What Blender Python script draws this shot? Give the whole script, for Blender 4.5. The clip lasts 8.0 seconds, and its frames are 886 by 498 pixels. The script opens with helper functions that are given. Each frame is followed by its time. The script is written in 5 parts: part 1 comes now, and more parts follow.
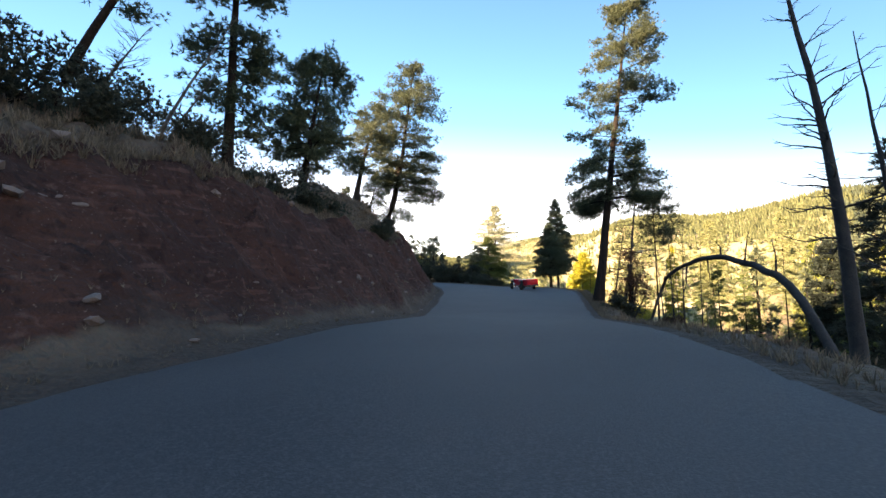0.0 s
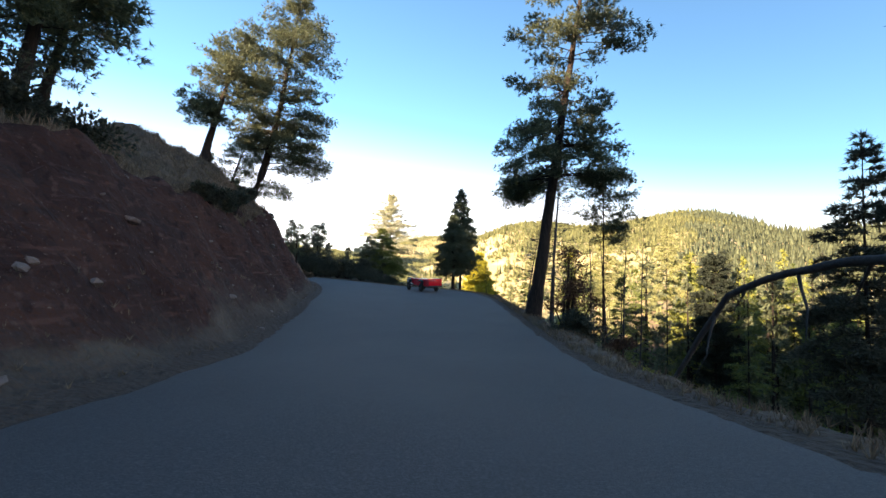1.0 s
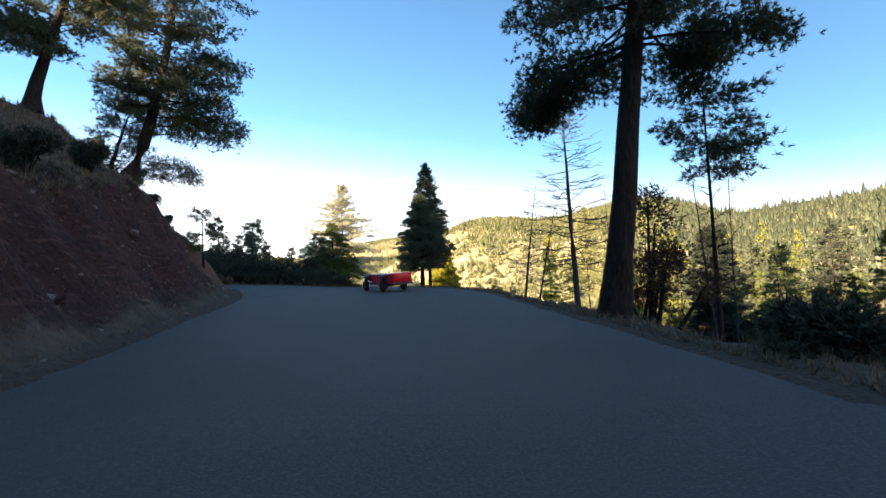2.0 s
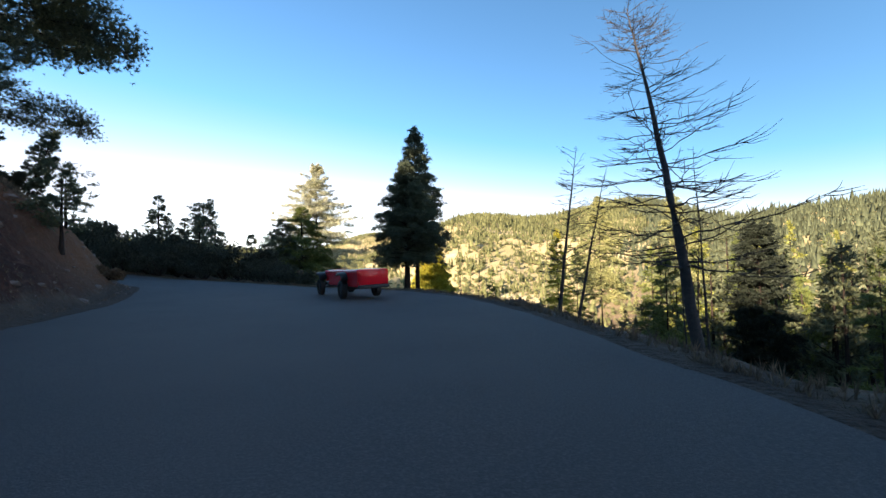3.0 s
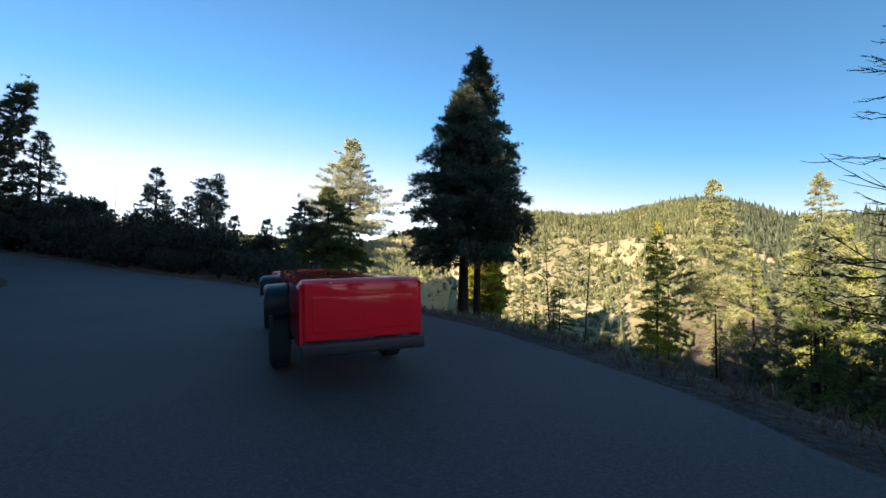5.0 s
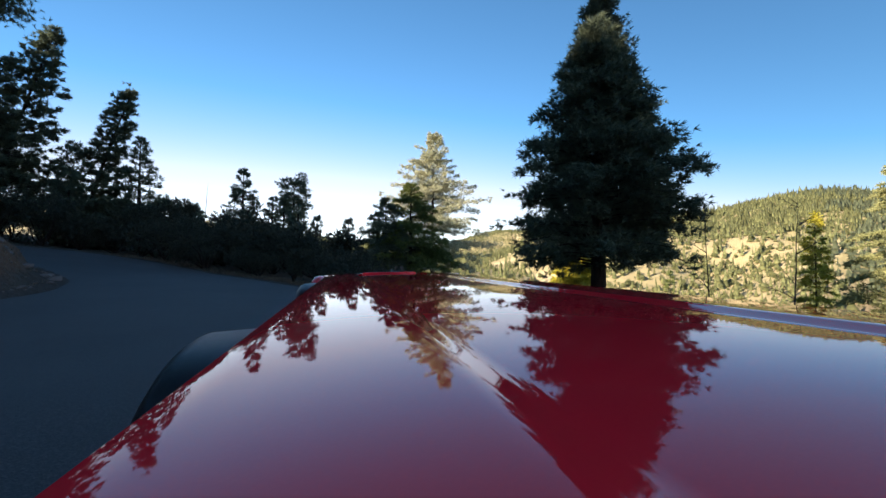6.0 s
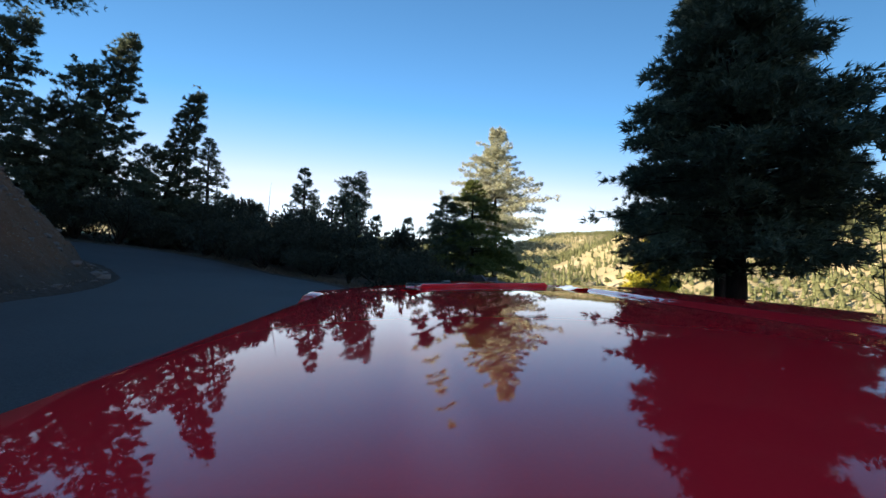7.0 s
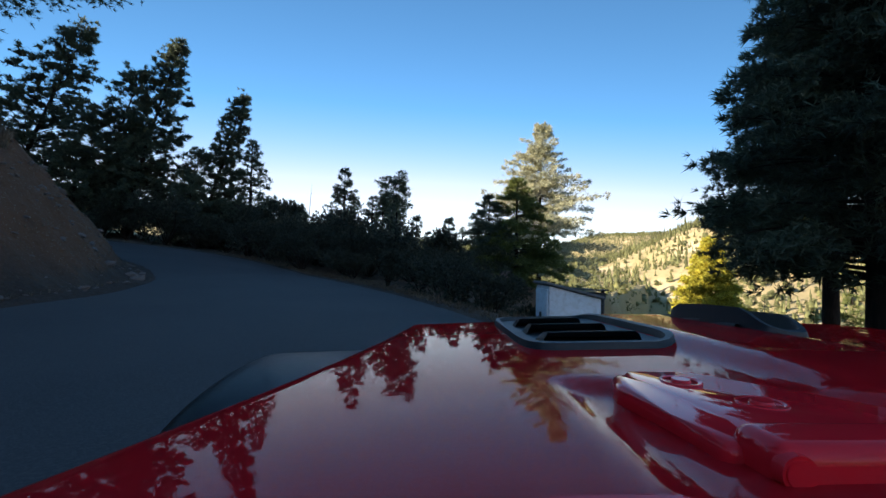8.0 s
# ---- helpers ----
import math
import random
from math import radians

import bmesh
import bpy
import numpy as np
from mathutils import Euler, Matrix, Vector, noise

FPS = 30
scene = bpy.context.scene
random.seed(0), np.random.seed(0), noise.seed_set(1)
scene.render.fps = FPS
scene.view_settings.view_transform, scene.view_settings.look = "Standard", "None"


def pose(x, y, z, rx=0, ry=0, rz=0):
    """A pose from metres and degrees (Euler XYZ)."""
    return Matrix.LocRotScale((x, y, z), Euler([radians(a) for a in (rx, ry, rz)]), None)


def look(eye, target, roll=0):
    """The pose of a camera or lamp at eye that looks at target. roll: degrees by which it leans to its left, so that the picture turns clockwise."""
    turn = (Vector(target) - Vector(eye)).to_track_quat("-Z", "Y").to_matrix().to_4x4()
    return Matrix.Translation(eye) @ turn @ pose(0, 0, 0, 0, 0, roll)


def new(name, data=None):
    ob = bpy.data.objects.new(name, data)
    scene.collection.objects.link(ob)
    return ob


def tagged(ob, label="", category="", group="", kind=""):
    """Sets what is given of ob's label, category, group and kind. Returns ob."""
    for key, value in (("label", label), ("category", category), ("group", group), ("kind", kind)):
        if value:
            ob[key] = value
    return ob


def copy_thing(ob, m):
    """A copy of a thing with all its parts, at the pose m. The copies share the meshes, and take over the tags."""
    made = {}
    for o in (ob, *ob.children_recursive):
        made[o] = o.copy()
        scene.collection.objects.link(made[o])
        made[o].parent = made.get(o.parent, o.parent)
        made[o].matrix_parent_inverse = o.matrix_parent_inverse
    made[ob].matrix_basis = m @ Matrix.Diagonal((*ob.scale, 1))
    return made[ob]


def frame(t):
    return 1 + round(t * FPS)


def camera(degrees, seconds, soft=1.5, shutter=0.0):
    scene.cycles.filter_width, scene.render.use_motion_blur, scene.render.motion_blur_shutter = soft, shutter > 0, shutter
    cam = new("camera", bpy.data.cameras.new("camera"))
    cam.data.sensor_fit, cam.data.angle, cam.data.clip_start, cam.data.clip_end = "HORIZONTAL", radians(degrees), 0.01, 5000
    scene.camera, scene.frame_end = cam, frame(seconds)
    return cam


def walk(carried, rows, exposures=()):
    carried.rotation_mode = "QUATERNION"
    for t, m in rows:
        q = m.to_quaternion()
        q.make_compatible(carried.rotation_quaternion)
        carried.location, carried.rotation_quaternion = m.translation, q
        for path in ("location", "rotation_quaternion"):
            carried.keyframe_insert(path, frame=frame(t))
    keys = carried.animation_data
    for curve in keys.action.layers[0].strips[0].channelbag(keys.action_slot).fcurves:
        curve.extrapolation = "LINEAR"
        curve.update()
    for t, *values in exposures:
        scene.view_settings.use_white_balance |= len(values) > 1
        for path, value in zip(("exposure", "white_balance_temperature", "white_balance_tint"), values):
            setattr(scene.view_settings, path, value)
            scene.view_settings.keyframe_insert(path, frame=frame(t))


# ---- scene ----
cam = camera(92.2, 8.0)

PATH = [
    (0, 5.650, -24.364, 2.180, 21.74, 3.25, -1.73),
    (0.5, 4.232, -19.440, 2.203, 13.01, 2.78, -0.07),
    (1, 2.848, -14.901, 2.170, 7.46, 2.66, 1.03),
    (1.2, 2.361, -13.077, 2.107, 5.90, 2.78, 0.91),
    (2.3, 0.425, -0.536, 1.200, 1.03, 2.38, -3.18),
    (2.5, 0.359, 1.741, 1.288, 0.91, 2.11, -2.63),
    (3, 0.000, 6.478, 1.331, 0.08, 2.11, -1.46),
    (3.5, -0.427, 10.363, 1.381, -0.51, 2.12, 0.44),
    (4, -0.365, 13.836, 1.411, -0.24, 2.08, 0.96),
    (4.2, -0.523, 15.162, 1.414, -0.11, 2.10, 1.14),
    (5.3, -2.028, 20.537, 1.404, 9.60, 1.80, 0.35),
    (5.5, -2.415, 21.480, 1.380, 11.54, 1.94, 0.58),
    (6, -3.344, 23.505, 1.342, 16.89, 2.00, 0.41),
    (6.5, -4.009, 24.905, 1.323, 21.46, 2.11, 1.00),
    (7, -4.542, 25.814, 1.327, 24.78, 2.20, 1.13),
    (7.5, -5.007, 26.512, 1.346, 27.68, 2.16, 1.04),
    (8, -5.403, 27.090, 1.340, 30.12, 2.28, 1.35),
]


def aim(x, y, z, yaw, pitch, roll):
    """The camera's pose from its place, heading (to the left of +y), tilt and lean."""
    return pose(x, y, z) @ pose(0, 0, 0, 0, 0, yaw) @ pose(0, 0, 0, 90 + pitch) @ pose(0, 0, 0, 0, 0, roll)


walk(cam, [(t, aim(*row)) for t, *row in PATH], [(0.0, 2.8, 7700, 18), (1.0, 2.6, 7400, 17), (2.5, 2.28, 6900, 15), (4.0, 1.95, 6450, 12), (5.5, 1.74, 6250, 11), (7.0, 1.65, 6200, 11), (8.0, 1.66, 6200, 11)])

# ---- world, sun, exposure ----
SUN_FROM = Vector((-0.62, -0.785, 0.0)).normalized()
SUN_UP = radians(18.0)
world = bpy.data.worlds.new("sky")
scene.world = world
world.use_nodes = True
wn = world.node_tree.nodes
sky = wn.new("ShaderNodeTexSky")
sky.sky_type = "NISHITA"
sky.sun_disc = False
sky.sun_elevation = SUN_UP
sky.sun_rotation = math.atan2(-SUN_FROM.x, SUN_FROM.y)
sky.altitude = 1800
sky.air_density = 0.9
sky.dust_density = 0.4
sky.ozone_density = 2.0
wn["Background"].inputs["Strength"].default_value = 0.075
deepen = wn.new("ShaderNodeMix")
deepen.data_type = "RGBA"
deepen.blend_type = "MULTIPLY"
deepen.inputs["Factor"].default_value = 1.0
deepen.inputs["B"].default_value = (0.64, 0.96, 1.0, 1)
world.node_tree.links.new(sky.outputs[0], deepen.inputs["A"])
# the brighter the air, the paler and warmer it is
grey = wn.new("ShaderNodeRGBToBW")
pale = wn.new("ShaderNodeMapRange")
pale.inputs["From Min"].default_value = 2.4
pale.inputs["From Max"].default_value = 4.2
pale.inputs["To Max"].default_value = 0.56
hazy = wn.new("ShaderNodeMix")
hazy.data_type = "RGBA"
world.node_tree.links.new(sky.outputs[0], grey.inputs["Color"])
world.node_tree.links.new(grey.outputs["Val"], pale.inputs["Value"])
world.node_tree.links.new(pale.outputs["Result"], hazy.inputs["Factor"])
world.node_tree.links.new(deepen.outputs["Result"], hazy.inputs["A"])
warm = wn.new("ShaderNodeMix")
warm.data_type = "RGBA"
warm.blend_type = "MULTIPLY"
warm.inputs["Factor"].default_value = 1.0
warm.inputs["B"].default_value = (1.22, 1.0, 0.86, 1)
world.node_tree.links.new(grey.outputs["Val"], warm.inputs["A"])
world.node_tree.links.new(warm.outputs["Result"], hazy.inputs["B"])
world.node_tree.links.new(hazy.outputs["Result"], wn["Background"].inputs["Color"])
sun_data = bpy.data.lights.new("sun", "SUN")
sun_data.energy = 5.0
sun_data.angle = radians(0.5)
sun_data.color = (1.0, 0.86, 0.66)
sun = new("sun", sun_data)
to_sun = SUN_FROM * math.cos(SUN_UP) + Vector((0, 0, math.sin(SUN_UP)))
sun.matrix_world = look((0, 0, 60), Vector((0, 0, 60)) - to_sun)

# ---- materials ----


def material(name, base, rough=0.8, metal=0.0, second=None, scale=3.0, fine=40.0, bump=0.3, bump_scale=None, spec=0.5, coat=0.0, island=0.0, through_light=0.0, third=None, stretch=1.0):
    """A surface with colour variation at two scales and fine relief."""
    m = bpy.data.materials.new(name)
    m.use_nodes = True
    nt = m.node_tree
    b = nt.nodes["Principled BSDF"]
    b.inputs["Roughness"].default_value = rough
    b.inputs["Metallic"].default_value = metal
    b.inputs["Specular IOR Level"].default_value = spec
    b.inputs["Coat Weight"].default_value = coat
    b.inputs["Coat Roughness"].default_value = 0.02
    b.inputs["Coat IOR"].default_value = 1.37
    geo = nt.nodes.new("ShaderNodeTexCoord")
    grain = nt.nodes.new("ShaderNodeMapping")
    grain.inputs["Scale"].default_value = (1.0, 1.0, stretch)
    nt.links.new(geo.outputs["Object"], grain.inputs["Vector"])
    n1 = nt.nodes.new("ShaderNodeTexNoise")
    n1.inputs["Scale"].default_value = scale
    n1.inputs["Detail"].default_value = 5.0
    n2 = nt.nodes.new("ShaderNodeTexNoise")
    n2.inputs["Scale"].default_value = fine
    n2.inputs["Detail"].default_value = 3.0
    for n in (n1, n2):
        nt.links.new(grain.outputs["Vector"], n.inputs["Vector"])
    mix = nt.nodes.new("ShaderNodeMix")
    mix.data_type = "RGBA"
    mix.inputs["A"].default_value = (*base, 1)
    mix.inputs["B"].default_value = (*(second or tuple(c * 0.7 for c in base)), 1)
    ramp = nt.nodes.new("ShaderNodeMapRange")
    ramp.inputs["From Min"].default_value = 0.35
    ramp.inputs["From Max"].default_value = 0.65
    nt.links.new(n1.outputs["Fac"], ramp.inputs["Value"])
    nt.links.new(ramp.outputs["Result"], mix.inputs["Factor"])
    mix2 = nt.nodes.new("ShaderNodeMix")
    mix2.data_type = "RGBA"
    nt.links.new(mix.outputs["Result"], mix2.inputs["A"])
    mix2.inputs["B"].default_value = (*(third or tuple(c * 0.6 for c in base)), 1)
    ramp2 = nt.nodes.new("ShaderNodeMapRange")
    ramp2.inputs["From Min"].default_value = 0.45
    ramp2.inputs["From Max"].default_value = 0.75
    ramp2.inputs["To Max"].default_value = 0.8
    nt.links.new(n2.outputs["Fac"], ramp2.inputs["Value"])
    nt.links.new(ramp2.outputs["Result"], mix2.inputs["Factor"])
    colour = mix2.outputs["Result"]
    if island:
        g = nt.nodes.new("ShaderNodeNewGeometry")
        hsv = nt.nodes.new("ShaderNodeHueSaturation")
        r = nt.nodes.new("ShaderNodeMapRange")
        r.inputs["To Min"].default_value = 1 - island
        r.inputs["To Max"].default_value = 1 + island
        nt.links.new(g.outputs["Random Per Island"], r.inputs["Value"])
        nt.links.new(r.outputs["Result"], hsv.inputs["Value"])
        nt.links.new(colour, hsv.inputs["Color"])
        colour = hsv.outputs["Color"]
    nt.links.new(colour, b.inputs["Base Color"])
    if bump:
        bp = nt.nodes.new("ShaderNodeBump")
        bp.inputs["Strength"].default_value = bump
        bp.inputs["Distance"].default_value = 0.02
        n3 = n2
        if bump_scale:
            n3 = nt.nodes.new("ShaderNodeTexNoise")
            n3.inputs["Scale"].default_value = bump_scale
            n3.inputs["Detail"].default_value = 6.0
            nt.links.new(grain.outputs["Vector"], n3.inputs["Vector"])
        nt.links.new(n3.outputs["Fac"], bp.inputs["Height"])
        nt.links.new(bp.outputs["Normal"], b.inputs["Normal"])
    if through_light:
        tr = nt.nodes.new("ShaderNodeBsdfTranslucent")
        nt.links.new(colour, tr.inputs["Color"])
        ms = nt.nodes.new("ShaderNodeMixShader")
        ms.inputs["Fac"].default_value = through_light
        nt.links.new(b.outputs[0], ms.inputs[1])
        nt.links.new(tr.outputs[0], ms.inputs[2])
        nt.links.new(ms.outputs[0], nt.nodes["Material Output"].inputs["Surface"])
    return m


def leaf(name, base, second, third=None):
    return material(name, base, 0.6, second=second, third=third, scale=0.9, fine=6.0, bump=0, spec=0.25, island=0.42, through_light=0.32)


ASPHALT = material("asphalt", (0.058, 0.048, 0.047), 0.8, second=(0.043, 0.036, 0.036), third=(0.105, 0.088, 0.082), scale=0.35, fine=38, bump=0.5, bump_scale=70)
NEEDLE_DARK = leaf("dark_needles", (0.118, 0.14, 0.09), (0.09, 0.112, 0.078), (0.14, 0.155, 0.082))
NEEDLE_PINE = leaf("pine_needles", (0.116, 0.13, 0.072), (0.08, 0.098, 0.06), (0.17, 0.162, 0.072))
# pale needles, whitened further to stand in for sunlight
NEEDLE_SUN_PALED = leaf("sun_paled_needles", (0.48, 0.46, 0.31), (0.36, 0.37, 0.24), (0.56, 0.51, 0.34))
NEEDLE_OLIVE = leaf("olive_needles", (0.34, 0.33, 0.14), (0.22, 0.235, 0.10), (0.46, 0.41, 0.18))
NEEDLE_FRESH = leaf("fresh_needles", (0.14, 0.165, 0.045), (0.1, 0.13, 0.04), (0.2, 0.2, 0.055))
LEAF_YELLOW = leaf("yellow_leaves", (0.46, 0.40, 0.045), (0.32, 0.31, 0.045), (0.56, 0.47, 0.07))
LEAF_GOLD = leaf("yellow_green_leaves", (0.25, 0.25, 0.055), (0.16, 0.18, 0.045), (0.34, 0.31, 0.08))
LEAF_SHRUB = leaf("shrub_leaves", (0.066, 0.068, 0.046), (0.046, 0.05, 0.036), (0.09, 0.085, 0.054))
LEAF_RUSSET = leaf("russet_leaves", (0.10, 0.05, 0.035), (0.07, 0.045, 0.03), (0.14, 0.07, 0.04))
NEEDLE_BLACK = leaf("blackish_needles", (0.036, 0.044, 0.03), (0.026, 0.033, 0.024), (0.05, 0.058, 0.034))
LEAF_HILL = leaf("hill_foliage", (0.185, 0.185, 0.072), (0.12, 0.135, 0.058), (0.27, 0.24, 0.105))
GRASS_DRY = leaf("dry_grass", (0.19, 0.135, 0.09), (0.12, 0.085, 0.06), (0.25, 0.18, 0.115))
BARK = material("bark", (0.034, 0.024, 0.019), 0.95, second=(0.019, 0.014, 0.012), third=(0.06, 0.042, 0.032), scale=4, fine=22, bump=1.0, bump_scale=16, spec=0.12, stretch=0.16)
BARK_GREY = material("grey_dead_wood", (0.12, 0.10, 0.09), 0.9, second=(0.06, 0.05, 0.045), third=(0.2, 0.175, 0.15), scale=2, fine=20, bump=0.7, bump_scale=20)
BARK_BURNT = material("burnt_bark", (0.035, 0.03, 0.028), 0.95, second=(0.06, 0.05, 0.045), third=(0.02, 0.018, 0.017), scale=3, fine=25, bump=0.8, bump_scale=18)
ROCK = material("rock", (0.17, 0.115, 0.095), 0.9, second=(0.15, 0.105, 0.09), third=(0.28, 0.22, 0.19), scale=3, fine=25, bump=0.6, bump_scale=18)
RED_PAINT = material("red_car_paint", (0.88, 0.019, 0.03), 0.5, second=(0.87, 0.018, 0.029), third=(0.89, 0.021, 0.032), scale=1.5, fine=300, bump=0, spec=0.0, coat=1.0)
FLARE_PLASTIC = material("smooth_black_plastic", (0.018, 0.02, 0.023), 0.32, second=(0.022, 0.024, 0.027), third=(0.028, 0.03, 0.033), scale=4, fine=200, bump=0.1, bump_scale=400, spec=0.55)
BLACK_PLASTIC = material("black_plastic", (0.016, 0.017, 0.019), 0.5, second=(0.022, 0.023, 0.025), third=(0.03, 0.031, 0.033), scale=4, fine=200, bump=0.12, bump_scale=400, spec=0.55)
RUBBER = material("tyre_rubber", (0.02, 0.02, 0.02), 0.85, second=(0.03, 0.028, 0.026), third=(0.045, 0.04, 0.036), scale=5, fine=60, bump=0.3)
STEEL = material("dark_steel", (0.12, 0.12, 0.125), 0.45, 0.9, second=(0.09, 0.09, 0.09), scale=4, fine=60, bump=0.1)
WHITE_BOARD = material("white_painted_board", (0.84, 0.84, 0.85), 0.6, second=(0.76, 0.76, 0.76), third=(0.6, 0.57, 0.53), scale=2.5, fine=14, bump=0.2, bump_scale=30)
ROOF_FELT = material("roof_felt", (0.16, 0.15, 0.145), 0.9, second=(0.11, 0.10, 0.10), third=(0.22, 0.2, 0.19), scale=4, fine=40, bump=0.5)


def ground_material():
    """Bare red cut soil, dry grass and the far hillside paled for sun and haze, mixed by masks on the mesh."""
    m = bpy.data.materials.new("ground")
    m.use_nodes = True
    nt = m.node_tree
    b = nt.nodes["Principled BSDF"]
    b.inputs["Roughness"].default_value = 0.95
    b.inputs["Specular IOR Level"].default_value = 0.2
    tc = nt.nodes.new("ShaderNodeTexCoord")

    layers = nt.nodes.new("ShaderNodeMapping")
    layers.inputs["Scale"].default_value = (0.45, 0.45, 3.2)
    layers.inputs["Rotation"].default_value = (0.12, 0.06, 0.0)
    nt.links.new(tc.outputs["Object"], layers.inputs["Vector"])

    def noise_of(scale, detail=6.0, layered=False):
        n = nt.nodes.new("ShaderNodeTexNoise")
        n.inputs["Scale"].default_value = scale
        n.inputs["Detail"].default_value = detail
        nt.links.new((layers if layered else tc).outputs["Vector" if layered else "Object"], n.inputs["Vector"])
        return n.outputs["Fac"]

    def span(value, lo, hi, a=0.0, z=1.0):
        r = nt.nodes.new("ShaderNodeMapRange")
        for key, v in (("From Min", lo), ("From Max", hi), ("To Min", a), ("To Max", z)):
            r.inputs[key].default_value = v
        nt.links.new(value, r.inputs["Value"])
        return r.outputs["Result"]

    def blend(a, z, f):
        x = nt.nodes.new("ShaderNodeMix")
        x.data_type = "RGBA"
        for key, v in (("A", a), ("B", z)):
            if isinstance(v, tuple):
                x.inputs[key].default_value = (*v, 1)
            else:
                nt.links.new(v, x.inputs[key])
        nt.links.new(f, x.inputs["Factor"])
        return x.outputs["Result"]

    def mask(name):
        a = nt.nodes.new("ShaderNodeAttribute")
        a.attribute_name = name
        return a.outputs["Fac"]

    soil = blend((0.078, 0.031, 0.021), (0.048, 0.020, 0.015), span(noise_of(0.5), 0.4, 0.62))
    soil = blend(soil, (0.15, 0.075, 0.055), span(noise_of(5.0), 0.58, 0.72, 0, 0.7))
    soil = blend(soil, (0.045, 0.023, 0.018), span(noise_of(2.1), 0.58, 0.7, 0, 0.7))
    soil = blend(soil, (0.05, 0.024, 0.018), span(noise_of(1.0, 6.0, True), 0.54, 0.64, 0, 0.75))
    soil = blend(soil, (0.14, 0.062, 0.045), span(noise_of(1.7, 6.0, True), 0.58, 0.68, 0, 0.6))
    soil = blend(soil, (0.026, 0.011, 0.009), span(noise_of(3.4), 0.56, 0.66, 0, 0.75))
    soil = blend(soil, (0.20, 0.13, 0.10), span(noise_of(15.0, 3.0), 0.66, 0.73, 0, 0.8))
    soil = blend(soil, (0.205, 0.102, 0.057), span(mask("ochre"), 0, 1, 0, 0.8))
    pebble = nt.nodes.new("ShaderNodeMath")
    pebble.operation = "MULTIPLY"
    nt.links.new(span(noise_of(22.0, 2.0), 0.64, 0.68, 0, 0.75), pebble.inputs[0])
    nt.links.new(mask("ochre"), pebble.inputs[1])
    soil = blend(soil, (0.33, 0.25, 0.19), pebble.outputs[0])
    grass = blend((0.15, 0.10, 0.07), (0.09, 0.06, 0.043), span(noise_of(0.8), 0.4, 0.6))
    grass = blend(grass, (0.12, 0.10, 0.07), span(noise_of(9.0), 0.5, 0.7, 0, 0.8))
    # tan far slopes, their colour lightened to imitate sun and haze
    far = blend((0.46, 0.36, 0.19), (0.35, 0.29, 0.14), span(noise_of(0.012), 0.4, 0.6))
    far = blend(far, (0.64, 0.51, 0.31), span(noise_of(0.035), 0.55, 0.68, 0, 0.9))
    gravel = blend((0.072, 0.046, 0.035), (0.10, 0.067, 0.05), span(noise_of(14.0), 0.4, 0.65))
    gravel = blend(gravel, (0.06, 0.05, 0.043), span(noise_of(40.0), 0.5, 0.7))
    ragged = nt.nodes.new("ShaderNodeMath")
    ragged.operation = "ADD"
    nt.links.new(mask("soil"), ragged.inputs[0])
    nt.links.new(span(noise_of(1.1), 0.2, 0.8, -0.35, 0.35), ragged.inputs[1])
    out = blend(grass, soil, span(ragged.outputs[0], 0.35, 0.65))
    out = blend(out, gravel, mask("gravel"))
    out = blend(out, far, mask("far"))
    nt.links.new(out, b.inputs["Base Color"])
    bp = nt.nodes.new("ShaderNodeBump")
    bp.inputs["Strength"].default_value = 0.9
    bp.inputs["Distance"].default_value = 0.25
    nt.links.new(noise_of(6.0, 10.0), bp.inputs["Height"])
    nt.links.new(bp.outputs["Normal"], b.inputs["Normal"])
    return m


GROUND = ground_material()

# ---- mesh helpers ----


def mesh_np(name, verts, faces, mat, smooth=False):
    """A mesh from arrays of places and of faces with equal corner counts."""
    me = bpy.data.meshes.new(name)
    verts, faces = np.asarray(verts, np.float32), np.asarray(faces, np.int32)
    n, k = faces.shape
    me.vertices.add(len(verts))
    me.vertices.foreach_set("co", verts.ravel())
    me.loops.add(n * k)
    me.loops.foreach_set("vertex_index", faces.ravel())
    me.polygons.add(n)
    me.polygons.foreach_set("loop_start", np.arange(0, n * k, k, dtype=np.int32))
    me.polygons.foreach_set("loop_total", np.full(n, k, np.int32))
    if smooth:
        me.polygons.foreach_set("use_smooth", np.ones(n, bool))
    me.materials.append(mat)
    me.update()
    me.validate()
    return me


def part(name, data, mat, parent, label="", smooth=True):
    """Links a bmesh or a mesh as one object under a thing or under a part."""
    if isinstance(data, bmesh.types.BMesh):
        me = bpy.data.meshes.new(name)
        bmesh.ops.recalc_face_normals(data, faces=data.faces)
        data.to_mesh(me)
        data.free()
        me.materials.append(mat)
        if smooth:
            me.polygons.foreach_set("use_smooth", np.ones(len(me.polygons), bool))
            me.set_sharp_from_angle(angle=radians(35))
        data = me
    ob = new(name, data)
    ob.parent = parent
    return tagged(ob, label)


def thing(name, m, label, category, group="", kind=""):
    ob = new(name)
    ob.empty_display_size = 0.2
    ob.matrix_world = m
    return tagged(ob, label, category, group, kind)


def box(bm, x0, x1, y0, y1, z0, z1, bevel=0.0, segments=2):
    made = bmesh.ops.create_cube(bm, size=1.0)["verts"]
    for v in made:
        v.co = (x0 + (v.co.x + 0.5) * (x1 - x0), y0 + (v.co.y + 0.5) * (y1 - y0), z0 + (v.co.z + 0.5) * (z1 - z0))
    if bevel:
        edges = {e for v in made for e in v.link_edges}
        bmesh.ops.bevel(bm, geom=list(edges), offset=bevel, segments=segments, affect="EDGES", profile=0.5)
    return bm


